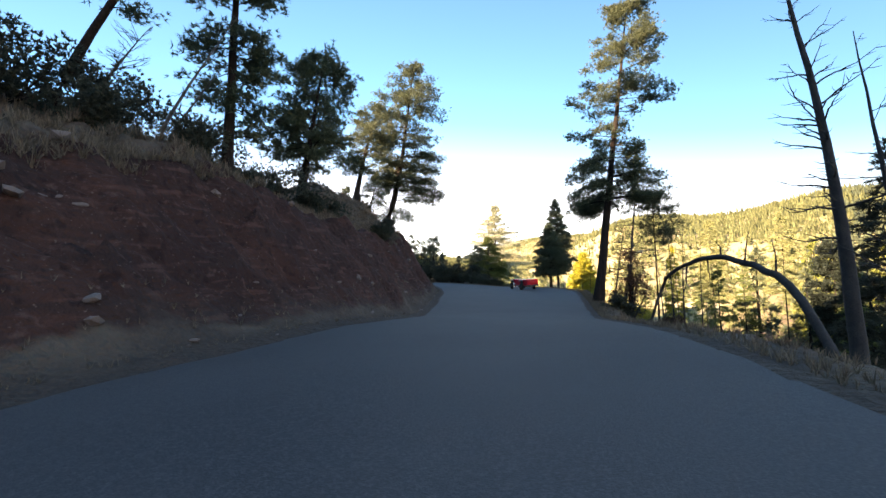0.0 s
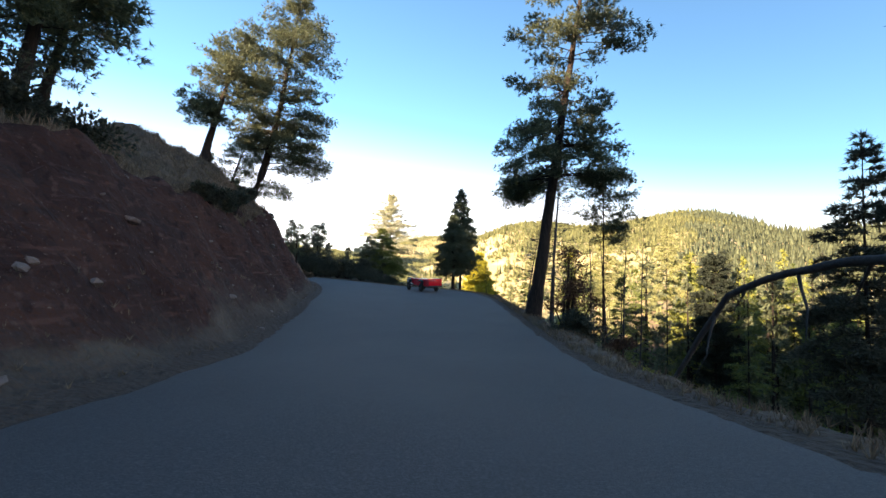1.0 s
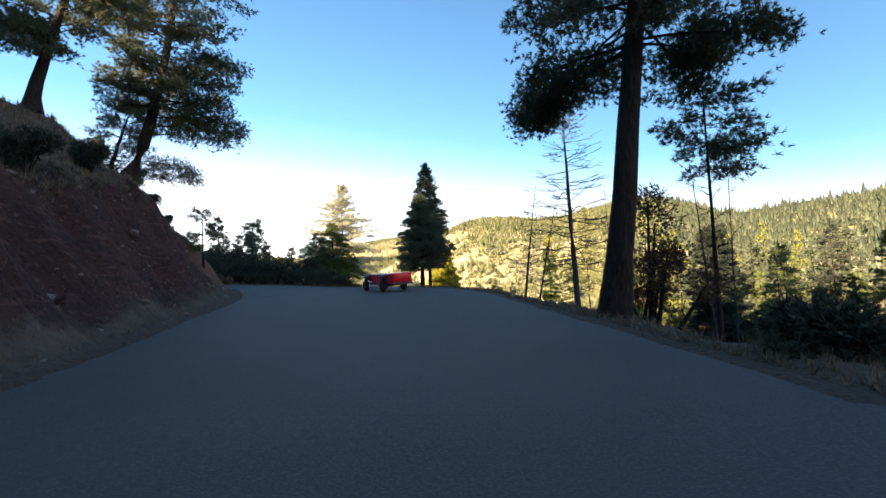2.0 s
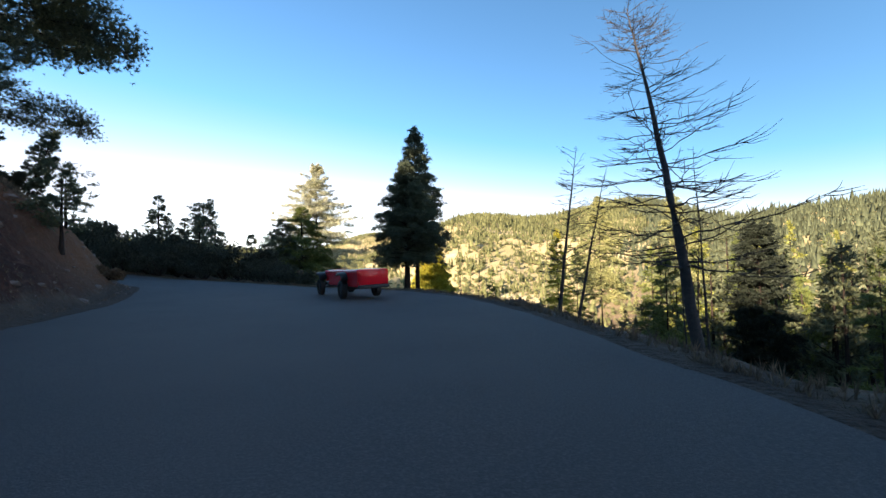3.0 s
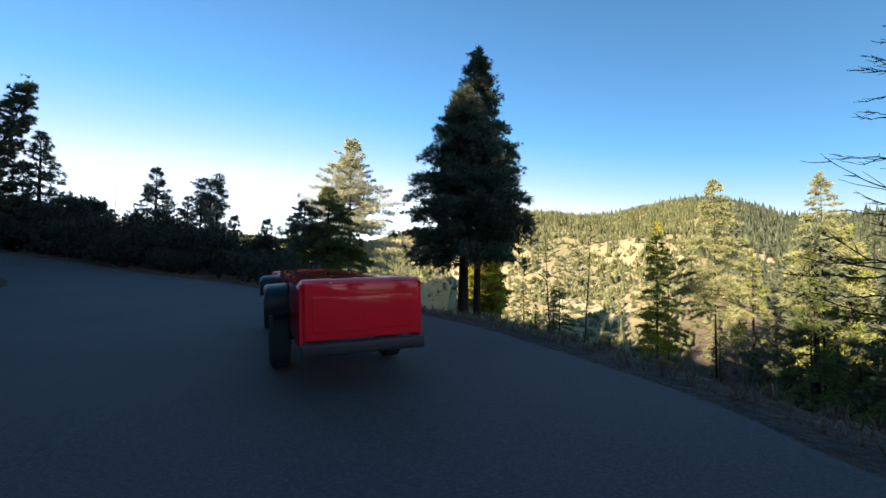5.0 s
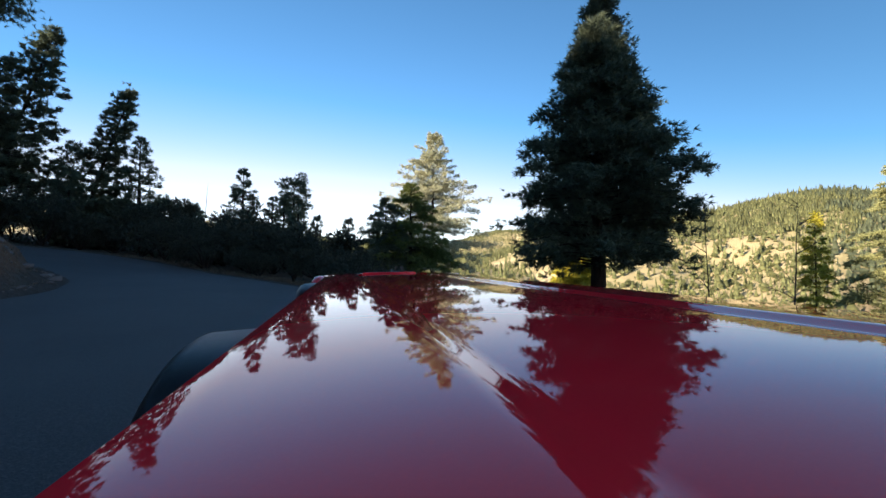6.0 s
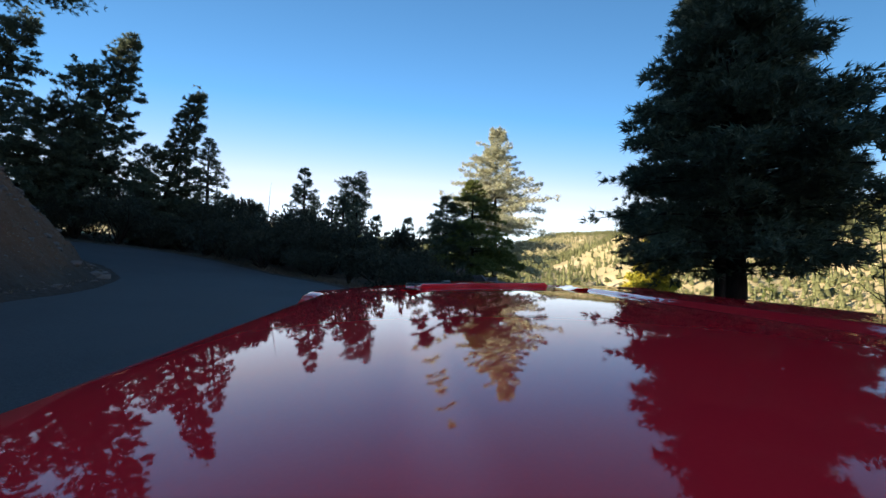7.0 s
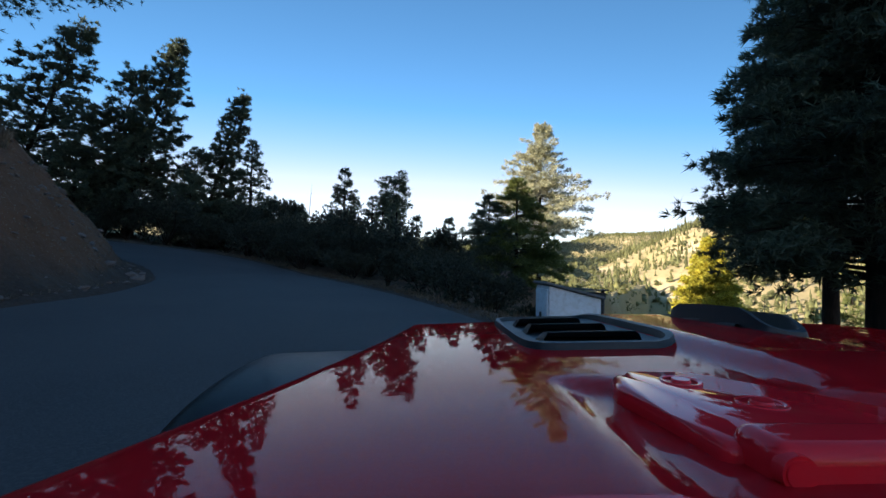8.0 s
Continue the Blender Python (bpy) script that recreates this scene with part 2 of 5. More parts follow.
def tube_arrays(paths, sides=6):
    """Tubes along paths of (place, radius): places and quads, in one pair of arrays."""
    verts, faces, at = [], [], 0
    turn = np.arange(sides) * 2 * np.pi / sides
    for pts, radii in paths:
        pts, radii = np.asarray(pts, float), np.asarray(radii, float)
        d = np.gradient(pts, axis=0)
        d /= np.linalg.norm(d, axis=1, keepdims=True) + 1e-9
        ref = np.where(np.abs(d[:, 2:3]) > 0.9, [[1.0, 0, 0]], [[0, 0, 1.0]])
        u = np.cross(d, ref)
        u /= np.linalg.norm(u, axis=1, keepdims=True) + 1e-9
        v = np.cross(d, u)
        ring = pts[:, None] + radii[:, None, None] * (np.cos(turn)[None, :, None] * u[:, None] + np.sin(turn)[None, :, None] * v[:, None])
        n = len(pts)
        verts.append(ring.reshape(-1, 3))
        i, j = np.meshgrid(np.arange(n - 1), np.arange(sides), indexing="ij")
        a = at + i * sides + j
        b = at + i * sides + (j + 1) % sides
        faces.append(np.stack([a, b, b + sides, a + sides], -1).reshape(-1, 4))
        at += n * sides
    return np.concatenate(verts), np.concatenate(faces)


def blades(places, ways, length, width, count, spread, rng):
    """Tufts of small pointed leaves: count narrow blades at every place, fanned about its way."""
    n = len(places)
    p = np.repeat(places, count, 0)
    w = np.repeat(ways, count, 0)
    w = w + spread * rng.normal(size=(n * count, 3))
    w /= np.linalg.norm(w, axis=1, keepdims=True) + 1e-9
    side = np.cross(w, rng.normal(size=(n * count, 3)))
    side /= np.linalg.norm(side, axis=1, keepdims=True) + 1e-9
    le = np.repeat(np.broadcast_to(length, (n,)), count)[:, None] * rng.uniform(0.6, 1.2, (n * count, 1))
    wd = le * width
    wedge = np.stack([p + side * wd, p - side * wd, p + w * le], 1)
    return wedge.reshape(-1, 3), np.arange(n * count * 3).reshape(-1, 3)


# ---- terrain ----


def lattice(ix, iy, seed):
    h = (ix * 374761393 + iy * 668265263 + seed * 974634777) & 0xFFFFFFFF
    h = ((h ^ (h >> 13)) * 1274126177) & 0xFFFFFFFF
    return ((h ^ (h >> 16)) & 0xFFFF) / 65535.0


def waves(x, y, seed=0, octaves=4):
    """Smooth random relief between about -1 and 1."""
    x, y = np.asarray(x, float), np.asarray(y, float)
    total, amp = 0.0 * x, 1.0
    for o in range(octaves):
        ix, iy = np.floor(x).astype(np.int64), np.floor(y).astype(np.int64)
        fx, fy = x - ix, y - iy
        fx, fy = fx * fx * (3 - 2 * fx), fy * fy * (3 - 2 * fy)
        a, b = lattice(ix, iy, seed + o), lattice(ix + 1, iy, seed + o)
        c, d = lattice(ix, iy + 1, seed + o), lattice(ix + 1, iy + 1, seed + o)
        total = total + amp * (2 * ((a * (1 - fx) + b * fx) * (1 - fy) + (c * (1 - fx) + d * fx) * fy) - 1)
        x, y, amp = x * 2.03 + 17.1, y * 2.03 + 5.7, amp * 0.5
    return total


def ease(lo, hi, v):
    u = np.clip((np.asarray(v, float) - lo) / (hi - lo), 0, 1)
    return u * u * (3 - 2 * u)


INNER = [(4, -80), (1.5, -45), (-0.4, -24), (-0.9, -16), (-2.4, -7), (-4.7, -1), (-6.2, 4), (-8.4, 9.5), (-9.7, 13), (-11.7, 19), (-14.2, 25), (-16.5, 29.5), (-18.8, 32.8), (-22.8, 35.8), (-27.8, 37.4), (-32, 37), (-35, 34.6), (-36.8, 30), (-37.8, 22), (-40, 5), (-45, -15), (-53, -50)]
OUTER = [(14, -80), (10.8, -45), (8.4, -24), (7.0, -16), (4.9, -7), (4.2, 0), (3.6, 6), (2.8, 13), (2.0, 19.5), (0.6, 24.5), (-1.3, 28.2), (-4.1, 31.8), (-7.9, 35.2), (-11.6, 38.2), (-16, 40.7), (-22, 43.2), (-28, 44.9), (-34, 45.2), (-39, 43.4), (-42.6, 39.5), (-44.6, 34), (-45.8, 25), (-48, 5), (-53, -15), (-61, -50)]


def rounded(points, rounds=3):
    p = np.array(points, float)
    for _ in range(rounds):
        a, b = p[:-1], p[1:]
        p = np.concatenate([p[:1], np.stack([0.75 * a + 0.25 * b, 0.25 * a + 0.75 * b], 1).reshape(-1, 2), p[-1:]])
    return p


INNER, OUTER = rounded(INNER), rounded(OUTER)


def from_line(x, y, line):
    """Distance from a line of points; positive on its left."""
    best = np.full(x.shape, 1e9)
    sign = np.ones(x.shape)
    for (ax, ay), (bx, by) in zip(line[:-1], line[1:]):
        dx, dy = bx - ax, by - ay
        t = np.clip(((x - ax) * dx + (y - ay) * dy) / (dx * dx + dy * dy), 0, 1)
        d = np.hypot(x - ax - t * dx, y - ay - t * dy)
        s = np.where(dx * (y - ay) - dy * (x - ax) >= 0, 1.0, -1.0)
        closer = d < best - 1e-9
        best, sign = np.where(closer, d, best), np.where(closer, s, sign)
    return best * sign


def road_height(x, y):
    down = 0.90 * ease(-1, -17, y)
    up = 0.05 * np.maximum(0, -x - 10) + 0.06 * np.maximum(0, -x - 24)
    leg = 0.06 * np.maximum(0, 33 - y) * ease(-24, -31, x)
    return down * ease(-20, -8, x) + up * np.maximum(ease(22, 31, y), ease(-24, -31, x)) + leg


RIDGE = [(-180, 0.16), (-70, 0.10), (-46, 0.085), (-36, 0.055), (-25, 0.02), (-19, 0.0), (-14.5, -0.003), (-12, 0.013), (-8.5, 0.034), (-5.3, 0.055), (-1.6, 0.082), (2, 0.105), (4.5, 0.113), (8, 0.110), (11.5, 0.1), (15, 0.102), (18, 0.113), (22, 0.125), (24.5, 0.127), (27, 0.118), (29.3, 0.103), (32, 0.078), (34, 0.070), (40, 0.073), (46, 0.079), (70, 0.09), (180, 0.16)]
VALLEY = [(-180, -24), (-22, -24), (-8, -26), (0, -29), (10, -30), (20, -30), (32, -30), (45, -32), (180, -40)]
RIDGE_BEHIND = [(-180, 0.0), (-36, 0.0), (-25, 0.02), (-20, 0.032), (-16, 0.047), (-13.9, 0.059), (-11.5, 0.073), (-9.5, 0.078), (-6, 0.079), (-3, 0.082), (4, 0.075), (12, 0.0), (180, 0.0)]
RIDGE_FAR = [(-180, 1100), (-30, 1000), (-20, 760), (-10, 640), (-4, 600), (28, 620), (34, 900), (44, 1200), (180, 1100)]


def height(x, y):
    """The ground's height, and masks for bare soil, gravel and the far hillside."""
    x, y = np.asarray(x, float), np.asarray(y, float)
    s, d = from_line(x, y, INNER), -from_line(x, y, OUTER)
    base = road_height(x, y)
    n1, n2 = waves(x / 3.2, y / 3.2, 3), waves(x / 0.9, y / 0.9, 9, 3)
    # the cut bank and the slope above it
    ss = np.maximum(s + 0.45 * n1 * ease(0.5, 3, s), 0)
    upper = 0.5 + 0.38 * ease(-4, 14, y)
    cut = 0.12 * np.minimum(ss, 0.8) + (1.25 + 0.4 * ease(5, 18, y) - 0.5 * ease(19, 30, y)) * np.clip(ss - 0.8, 0, 3.4) + upper * np.clip(ss - 4.2, 0, 5.0) + 0.42 * np.clip(ss - 9.2, 0, 30)
    rough = 1 - 0.5 * ease(16, 27, y)
    ledge = 0.13 * np.sin(cut * 8.5 + 2.5 * n1 + 0.6 * x) * ease(0.9, 1.6, ss) * ease(6.0, 4.2, ss)
    bank = base + cut + ease(0.4, 2, s) * rough * (0.34 * n1 + 0.28 * n2 + 0.19 * waves(x / 0.4, y / 0.4, 15, 3) + ledge)
    # the outer side falls to the valley, and rises again beyond the upper leg
    steep = 0.05 + 0.8 * ease(-19, -8, x) - 0.2 * ease(-36, -46, x) * ease(52, 30, y)
    dd = np.maximum(d - 1.3 - 0.4 * n1, 0)
    fall = base + 0.06 * n2 * ease(0.2, 1.5, d) - 0.05 * np.minimum(np.maximum(d, 0), 1.6) - steep * np.minimum(dd, 85) + 0.5 * n1 * ease(3, 12, d)
    r, a = np.hypot(x, y - 8), np.degrees(np.arctan2(x, y - 8))
    tall = np.interp(a, [q for q, _ in RIDGE], [q for _, q in RIDGE])
    far = np.interp(a, [q for q, _ in RIDGE_FAR], [q for _, q in RIDGE_FAR])
    u = np.clip((r - 82) / (far - 82), 0, 1.35)
    rise = np.where(u < 1, 0.58 * u + 0.42 * np.sin(np.minimum(u, 1) * np.pi / 2) ** 0.8, 1 - 0.9 * (u - 1))
    gully = waves(x / 130, y / 130, 21, 4)
    low = np.interp(a, [q for q, _ in VALLEY], [q for _, q in VALLEY])
    hill = low + (tall * far - low) * rise + gully * 13 * ease(0.05, 0.35, u) * (1 - 0.85 * ease(0.35, 0.7, u))
    out = np.maximum(fall, low + 1.5 * waves(x / 40, y / 40, 5))
    out = np.where((r > 80) & (s <= 0), np.maximum(out, hill), out)
    # a farther, higher hill behind the valley's end
    behind = np.interp(a, [q for q, _ in RIDGE_BEHIND], [q for _, q in RIDGE_BEHIND])
    out = np.where((r > 700) & (s <= 0), np.maximum(out, low + (1400 * behind - low) * ease(640, 1460, r) + gully * 9 * ease(700, 900, r) * ease(1380, 1150, r)), out)
    on_road = (s <= 0) & (d <= 0)
    z = np.where(s > 0, bank, np.where(d > 0, out, base - 0.06))
    # an unseen height put behind to keep the low sun off the road, lowered on one side to light the far hill
    p, q = -0.62 * x - 0.785 * y, 0.785 * x - 0.62 * y
    crest = 51.3 - 26.0 * ease(-74, -104, q) + 1.5 * n1
    away = ease(3, 30, np.minimum(np.abs(s), np.abs(d)))
    z = np.where(on_road, z, np.maximum(z, (crest + 80) * ease(40, 95, p) * away - 80))
    soil = ease(0.7, 1.5, s) * (1 - ease(4.2, 6.5, s + 0.8 * n1 - 5 * ease(17, 26, y)))
    gravel = np.where(s > 0, 1 - ease(0.5, 1.6, s + 0.4 * n2), np.where(d > 0, 1 - ease(0.1, 1.2, d + 0.5 * n2), 1.0))
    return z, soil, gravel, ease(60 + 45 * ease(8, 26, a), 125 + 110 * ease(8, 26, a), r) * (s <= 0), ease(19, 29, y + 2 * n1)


def level(x, y):
    return float(height(np.array([x]), np.array([y]))[0][0])


def steps(fine_lo, fine_hi, step, lo, hi, grow=1.07):
    mid = list(np.arange(fine_lo, fine_hi, step))
    up, w = [], step
    while (up or mid)[-1] < hi:
        w *= grow
        up.append((up or mid)[-1] + w)
    down, w = [], step
    while (down or mid[:1])[-1] > lo:
        w *= grow
        down.append((down or mid[:1])[-1] - w)
    return np.array(down[::-1] + mid + up)


def build_ground():
    gx, gy = steps(-30, 12, 0.32, -3200, 3200, 1.05), steps(-26, 52, 0.36, -2500, 3800, 1.045)
    xx, yy = np.meshgrid(gx, gy)
    z, soil, gravel, far, ochre = height(xx.ravel(), yy.ravel())
    nx, ny = len(gx), len(gy)
    i, j = np.meshgrid(np.arange(nx - 1), np.arange(ny - 1))
    a = (j * nx + i).ravel()
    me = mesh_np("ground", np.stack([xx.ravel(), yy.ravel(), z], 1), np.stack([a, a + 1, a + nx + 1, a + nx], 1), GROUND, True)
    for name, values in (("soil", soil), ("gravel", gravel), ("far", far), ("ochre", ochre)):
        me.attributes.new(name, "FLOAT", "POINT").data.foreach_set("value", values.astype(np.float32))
    return tagged(new("ground", me), "red earth cut bank, dry grass shoulders and wooded hillsides", "ground", kind="structure")


build_ground()


def build_road():
    """The asphalt: rows of places from the inner to the outer edge."""
    def even(line, n):
        run = np.r_[0, np.cumsum(np.hypot(*np.diff(line, axis=0).T))]
        t = np.linspace(0, run[-1], n)
        return np.stack([np.interp(t, run, line[:, k]) for k in (0, 1)], 1)

    n, m = 520, 25
    turn_a, turn_b = np.argmax(INNER[:, 1] - INNER[:, 0] * 0.6), np.argmax(OUTER[:, 1] - OUTER[:, 0] * 0.6)
    a = np.concatenate([even(INNER[: turn_a + 1], n // 2), even(INNER[turn_a:], n // 2 + 1)[1:]])
    b = np.concatenate([even(OUTER[: turn_b + 1], n // 2), even(OUTER[turn_b:], n // 2 + 1)[1:]])
    t = np.linspace(0, 1, m)[None, :, None]
    grid = a[:, None] * (1 - t) + b[:, None] * t
    x, y = grid[..., 0].ravel(), grid[..., 1].ravel()
    wob = 0.11 * waves(x / 1.6, y / 1.6, 41, 3)
    edge = np.broadcast_to(np.where((np.arange(m) == 0) | (np.arange(m) == m - 1), 1.0, 0.0), (n, m)).ravel()
    x = x + wob * edge
    z = road_height(x, y) + 0.012 * waves(x / 2.5, y / 2.5, 7, 3) - 0.02 * edge
    i, j = np.meshgrid(np.arange(n - 1), np.arange(m - 1), indexing="ij")
    q = (i * m + j).ravel()
    me = mesh_np("road", np.stack([x, y, z], 1), np.stack([q, q + 1, q + m + 1, q + m], 1), ASPHALT, True)
    return tagged(new("road", me), "worn grey asphalt mountain road with no markings", "road", kind="structure")


build_road()

# ---- trees ----


def live_tree(name, label, x, y, top, spread, leaf_mat, seed, foot=None, lean=(0.0, 0.0), girth=0.25, bare=0.2, profile=((0, 1), (1, 0.05)), boughs=110, rise=5, droop=0.25, tuft=0.32, dense=7.0, inner=0.25, count=7, wide=0.13, category="tree", group="", flat=0.5, jitter=0.3, extra=(), whorls=0, clump=0.0, bend=1.3, flare=0.55):
    """A conifer: tapered trunk, boughs and a crown of many small sprays."""
    rng = np.random.default_rng(seed)
    z0 = level(x, y) - 0.15 if foot is None else foot
    h = top - z0
    ob = thing(name, pose(x, y, z0), label, category, group)
    pf = np.array(profile, float)

    def axis(f):
        return np.array([lean[0] * f ** bend, lean[1] * f ** bend, h * f])

    f = np.linspace(0, 1, 14)
    pts = np.array([axis(v) for v in f])
    pts[:, :2] += 0.05 * girth * rng.normal(size=(14, 2))
    trunks = [(pts, girth * (1 - 0.93 * f) * (1 + flare * np.exp(-f * h / 0.5)))]
    v, q = tube_arrays(trunks, 10)
    part("trunk", mesh_np("trunk", v, q, BARK, True), BARK, ob)
    limbs, places, ways, near, near_ways = [], [], [], [], []
    spots = [(f, None, None) for f in np.sort(bare + (1 - bare) * rng.random(boughs) ** 0.9)]
    if whorls:
        spots = [(bare + (1 - bare) * min(0.99, max(0.0, (np.floor((f - bare) / (1 - bare) * whorls) + 0.5 + 0.28 * rng.normal()) / whorls)), None, None) for f, _, _ in spots]
    for f, way, long in [*spots, *extra]:
        o = axis(f)
        g = max(0.0, (f - bare) / (1 - bare))
        reach = spread * np.interp(g, pf[:, 0], pf[:, 1]) * rng.uniform(1 - jitter, 1 + 0.5 * jitter)
        reach = long or reach
        if reach < 0.12:
            continue
        az = rng.uniform(0, 2 * np.pi) if way is None else radians(way)
        out = np.array([np.cos(az), np.sin(az), 0.0])
        side = np.array([-np.sin(az), np.cos(az), 0.0])
        up = np.tan(radians(rise + 35 * g ** 3 + rng.normal() * 6))
        s = np.linspace(0, 1, 5)[:, None]
        line = o + out * s * reach + np.array([0, 0, 1.0]) * (up * s * reach - droop * s ** 2 * reach)
        limbs.append((line, np.linspace(max(0.012, girth * 0.16 * (1 - 0.7 * g)), 0.006, 5)))
        k = max(3, int(dense * reach * (1.2 if g < 0.9 else 2) * (4.6 if long else 1)))
        u = inner + (1 - inner) * rng.random((k, 1)) ** 0.8
        spot = o + out * u * reach + np.array([0, 0, 1.0]) * (up * u * reach - droop * u ** 2 * reach)
        across = rng.normal(size=(k, 1)) * (0.06 + 0.22 * reach * (1.05 - u))
        spot = spot + side * across + np.array([0, 0, 1.0]) * rng.normal(size=(k, 1)) * 0.10 * flat * max(reach, 0.5)
        if clump:
            core = rng.integers(0, max(2, k // 9), k)
            spot, across = spot[core] + rng.normal(size=(k, 3)) * clump * np.array([1.0, 1.0, 0.55]), across[core]
        (near if long else places).append(spot)
        (near_ways if long else ways).append(out * 0.7 + side * np.sign(across) * 0.5 + np.array([0, 0, 0.12]))
    if limbs:
        v, q = tube_arrays(limbs, 3)
        tagged(part("branchwork", mesh_np("branchwork", v, q, BARK, True), BARK, ob), kind="stuff")
    tip = np.array([axis(1.0) + np.array([0, 0, -0.12 * k]) for k in range(6)])
    places.append(tip)
    ways.append(np.tile([[0, 0, 1.0]], (6, 1)))
    p, w = np.concatenate(places), np.concatenate(ways)
    v, q = blades(p, w, tuft, wide, count, 0.55, rng)
    if near:
        v2, q2 = blades(np.concatenate(near), np.concatenate(near_ways), tuft * 0.68, wide * 1.15, int(count * 1.2), 0.7, rng)
        v, q = np.concatenate([v, v2]), np.concatenate([q, q2 + len(v)])
    tagged(part("crown", mesh_np("crown", v, q, leaf_mat), leaf_mat, ob), kind="stuff")
    return ob


def bare_tree(name, label, x, y, top, seed, lean=(0.0, 0.0), girth=0.18, boughs=60, reach=1.6, start=0.15, sag=0.5, rise=10, twigs=3, mat=None, foot=None, group="", bend=1.2, thin=0.23):
    """A dead standing tree: trunk and bare boughs with twigs."""
    rng = np.random.default_rng(seed)
    mat = mat or BARK_BURNT
    z0 = level(x, y) - 0.15 if foot is None else foot
    h = top - z0
    ob = thing(name, pose(x, y, z0), label, "dead tree", group)
    f = np.linspace(0, 1, 16)
    pts = np.stack([lean[0] * f ** bend, lean[1] * f ** bend, h * f], 1)
    pts[1:, :2] += np.cumsum(rng.normal(size=(15, 2)) * 0.012 * h / 8, 0)
    v, q = tube_arrays([(pts, girth * (1 - 0.94 * f) * (1 + 0.4 * np.exp(-f * h / 0.4)))], 10)
    part("trunk", mesh_np("trunk", v, q, mat, True), mat, ob)
    tubes = []
    for g in np.sort(start + (0.99 - start) * rng.random(boughs)):
        o = np.array([np.interp(g, f, pts[:, k]) for k in range(3)])
        az = rng.uniform(0, 2 * np.pi)
        le = reach * (1.15 - 0.85 * g) * rng.uniform(0.45, 1.15)
        out = np.array([np.cos(az), np.sin(az), 0.0])
        side = np.array([-np.sin(az), np.cos(az), 0.0])
        up = np.tan(radians(rise + 30 * (g - 0.45) + rng.normal() * 11))
        s = np.linspace(0, 1, 10)[:, None]
        swing = rng.normal() * 0.16
        line = o + out * s * le + side * swing * s ** 2 * le + np.array([0, 0, 1.0]) * (up * s - sag * s ** 2 * 1.25 + (0.14 + 0.75 * max(sag, 0.0)) * s ** 3) * le
        line = line + np.cumsum(rng.normal(size=(10, 3)) * 0.016 * le, 0) * (s > 0)
        r0 = max(0.010, girth * thin * (1.1 - g))
        tubes.append((line, r0 * (1 - s[:, 0]) ** 0.8 + 0.0035))
        for j in range(twigs * 2):
            u = rng.uniform(0.25, 0.97)
            p = np.array([np.interp(u, s[:, 0], line[:, k]) for k in range(3)])
            w = out * 0.7 + side * 0.6 * (-1) ** j + rng.normal(size=3) * np.array([0.22, 0.22, 0.16])
            long = le * rng.uniform(0.1, 0.42) * (1.25 - 0.7 * u)
            s2 = np.linspace(0, 1, 5)[:, None]
            tubes.append((p + (w * s2 + out * 0.2 * s2 ** 2 + np.array([0, 0, 0.22]) * s2 ** 2) * long + np.cumsum(rng.normal(size=(5, 3)) * 0.03 * long, 0) * (s2 > 0), max(0.006, r0 * 0.42) * (1 - s2[:, 0]) ** 0.7 + 0.003))
    if tubes:
        v, q = tube_arrays(tubes, 4)
        tagged(part("branchwork", mesh_np("branchwork", v, q, mat, True), mat, ob), kind="stuff")
    return ob


def bush(name, label, x, y, wide, tall, leaf_mat, seed, sprays=500, tuft=0.22, count=6, foot=None, group="", category="shrub", blade=0.2):
    """A shrub of several uneven clumps on thin stems."""
    rng = np.random.default_rng(seed)
    z0 = level(x, y) - 0.05 if foot is None else foot
    ob = thing(name, pose(x, y, z0), label, category, group)
    k = 9
    mid = np.stack([rng.normal(size=k) * wide * 0.24, rng.normal(size=k) * wide * 0.24, tall * rng.uniform(0.3, 0.8, k)], 1)
    size = rng.uniform(0.16, 0.34, k) * min(wide, tall * 1.3)
    stems = [(np.stack([np.zeros(3), m * 0.5 + rng.normal(size=3) * 0.05 * wide, m]), np.array([0.035, 0.02, 0.008]) * max(0.5, tall / 2)) for m in mid]
    v, q = tube_arrays(stems, 5)
    tagged(part("stem", mesh_np("stem", v, q, BARK, True), BARK, ob), kind="stuff")
    pick = rng.integers(0, k, sprays)
    w = rng.normal(size=(sprays, 3))
    w /= np.linalg.norm(w, axis=1, keepdims=True)
    p = mid[pick] + w * size[pick][:, None] * rng.uniform(0.35, 1.05, (sprays, 1)) * np.array([1.1, 1.1, 0.9])
    p[:, 2] = np.maximum(p[:, 2], 0.04)
    v, q = blades(p, w + np.array([0, 0, 0.3]), tuft, blade, count, 0.6, rng)
    tagged(part("foliage", mesh_np("foliage", v, q, leaf_mat), leaf_mat, ob), kind="stuff")
    return ob


CONE = ((0, 0.55), (0.12, 1.0), (0.3, 0.92), (0.6, 0.58), (0.85, 0.27), (1, 0.05))
SPIRE = ((0, 0.8), (0.2, 1.0), (0.5, 0.75), (0.8, 0.4), (1, 0.08))
PINE = ((0, 0.5), (0.2, 0.85), (0.45, 1.0), (0.7, 0.85), (0.88, 0.55), (1, 0.2))
CLUB = ((0, 0.25), (0.35, 0.5), (0.7, 1.0), (0.9, 0.8), (1, 0.3))

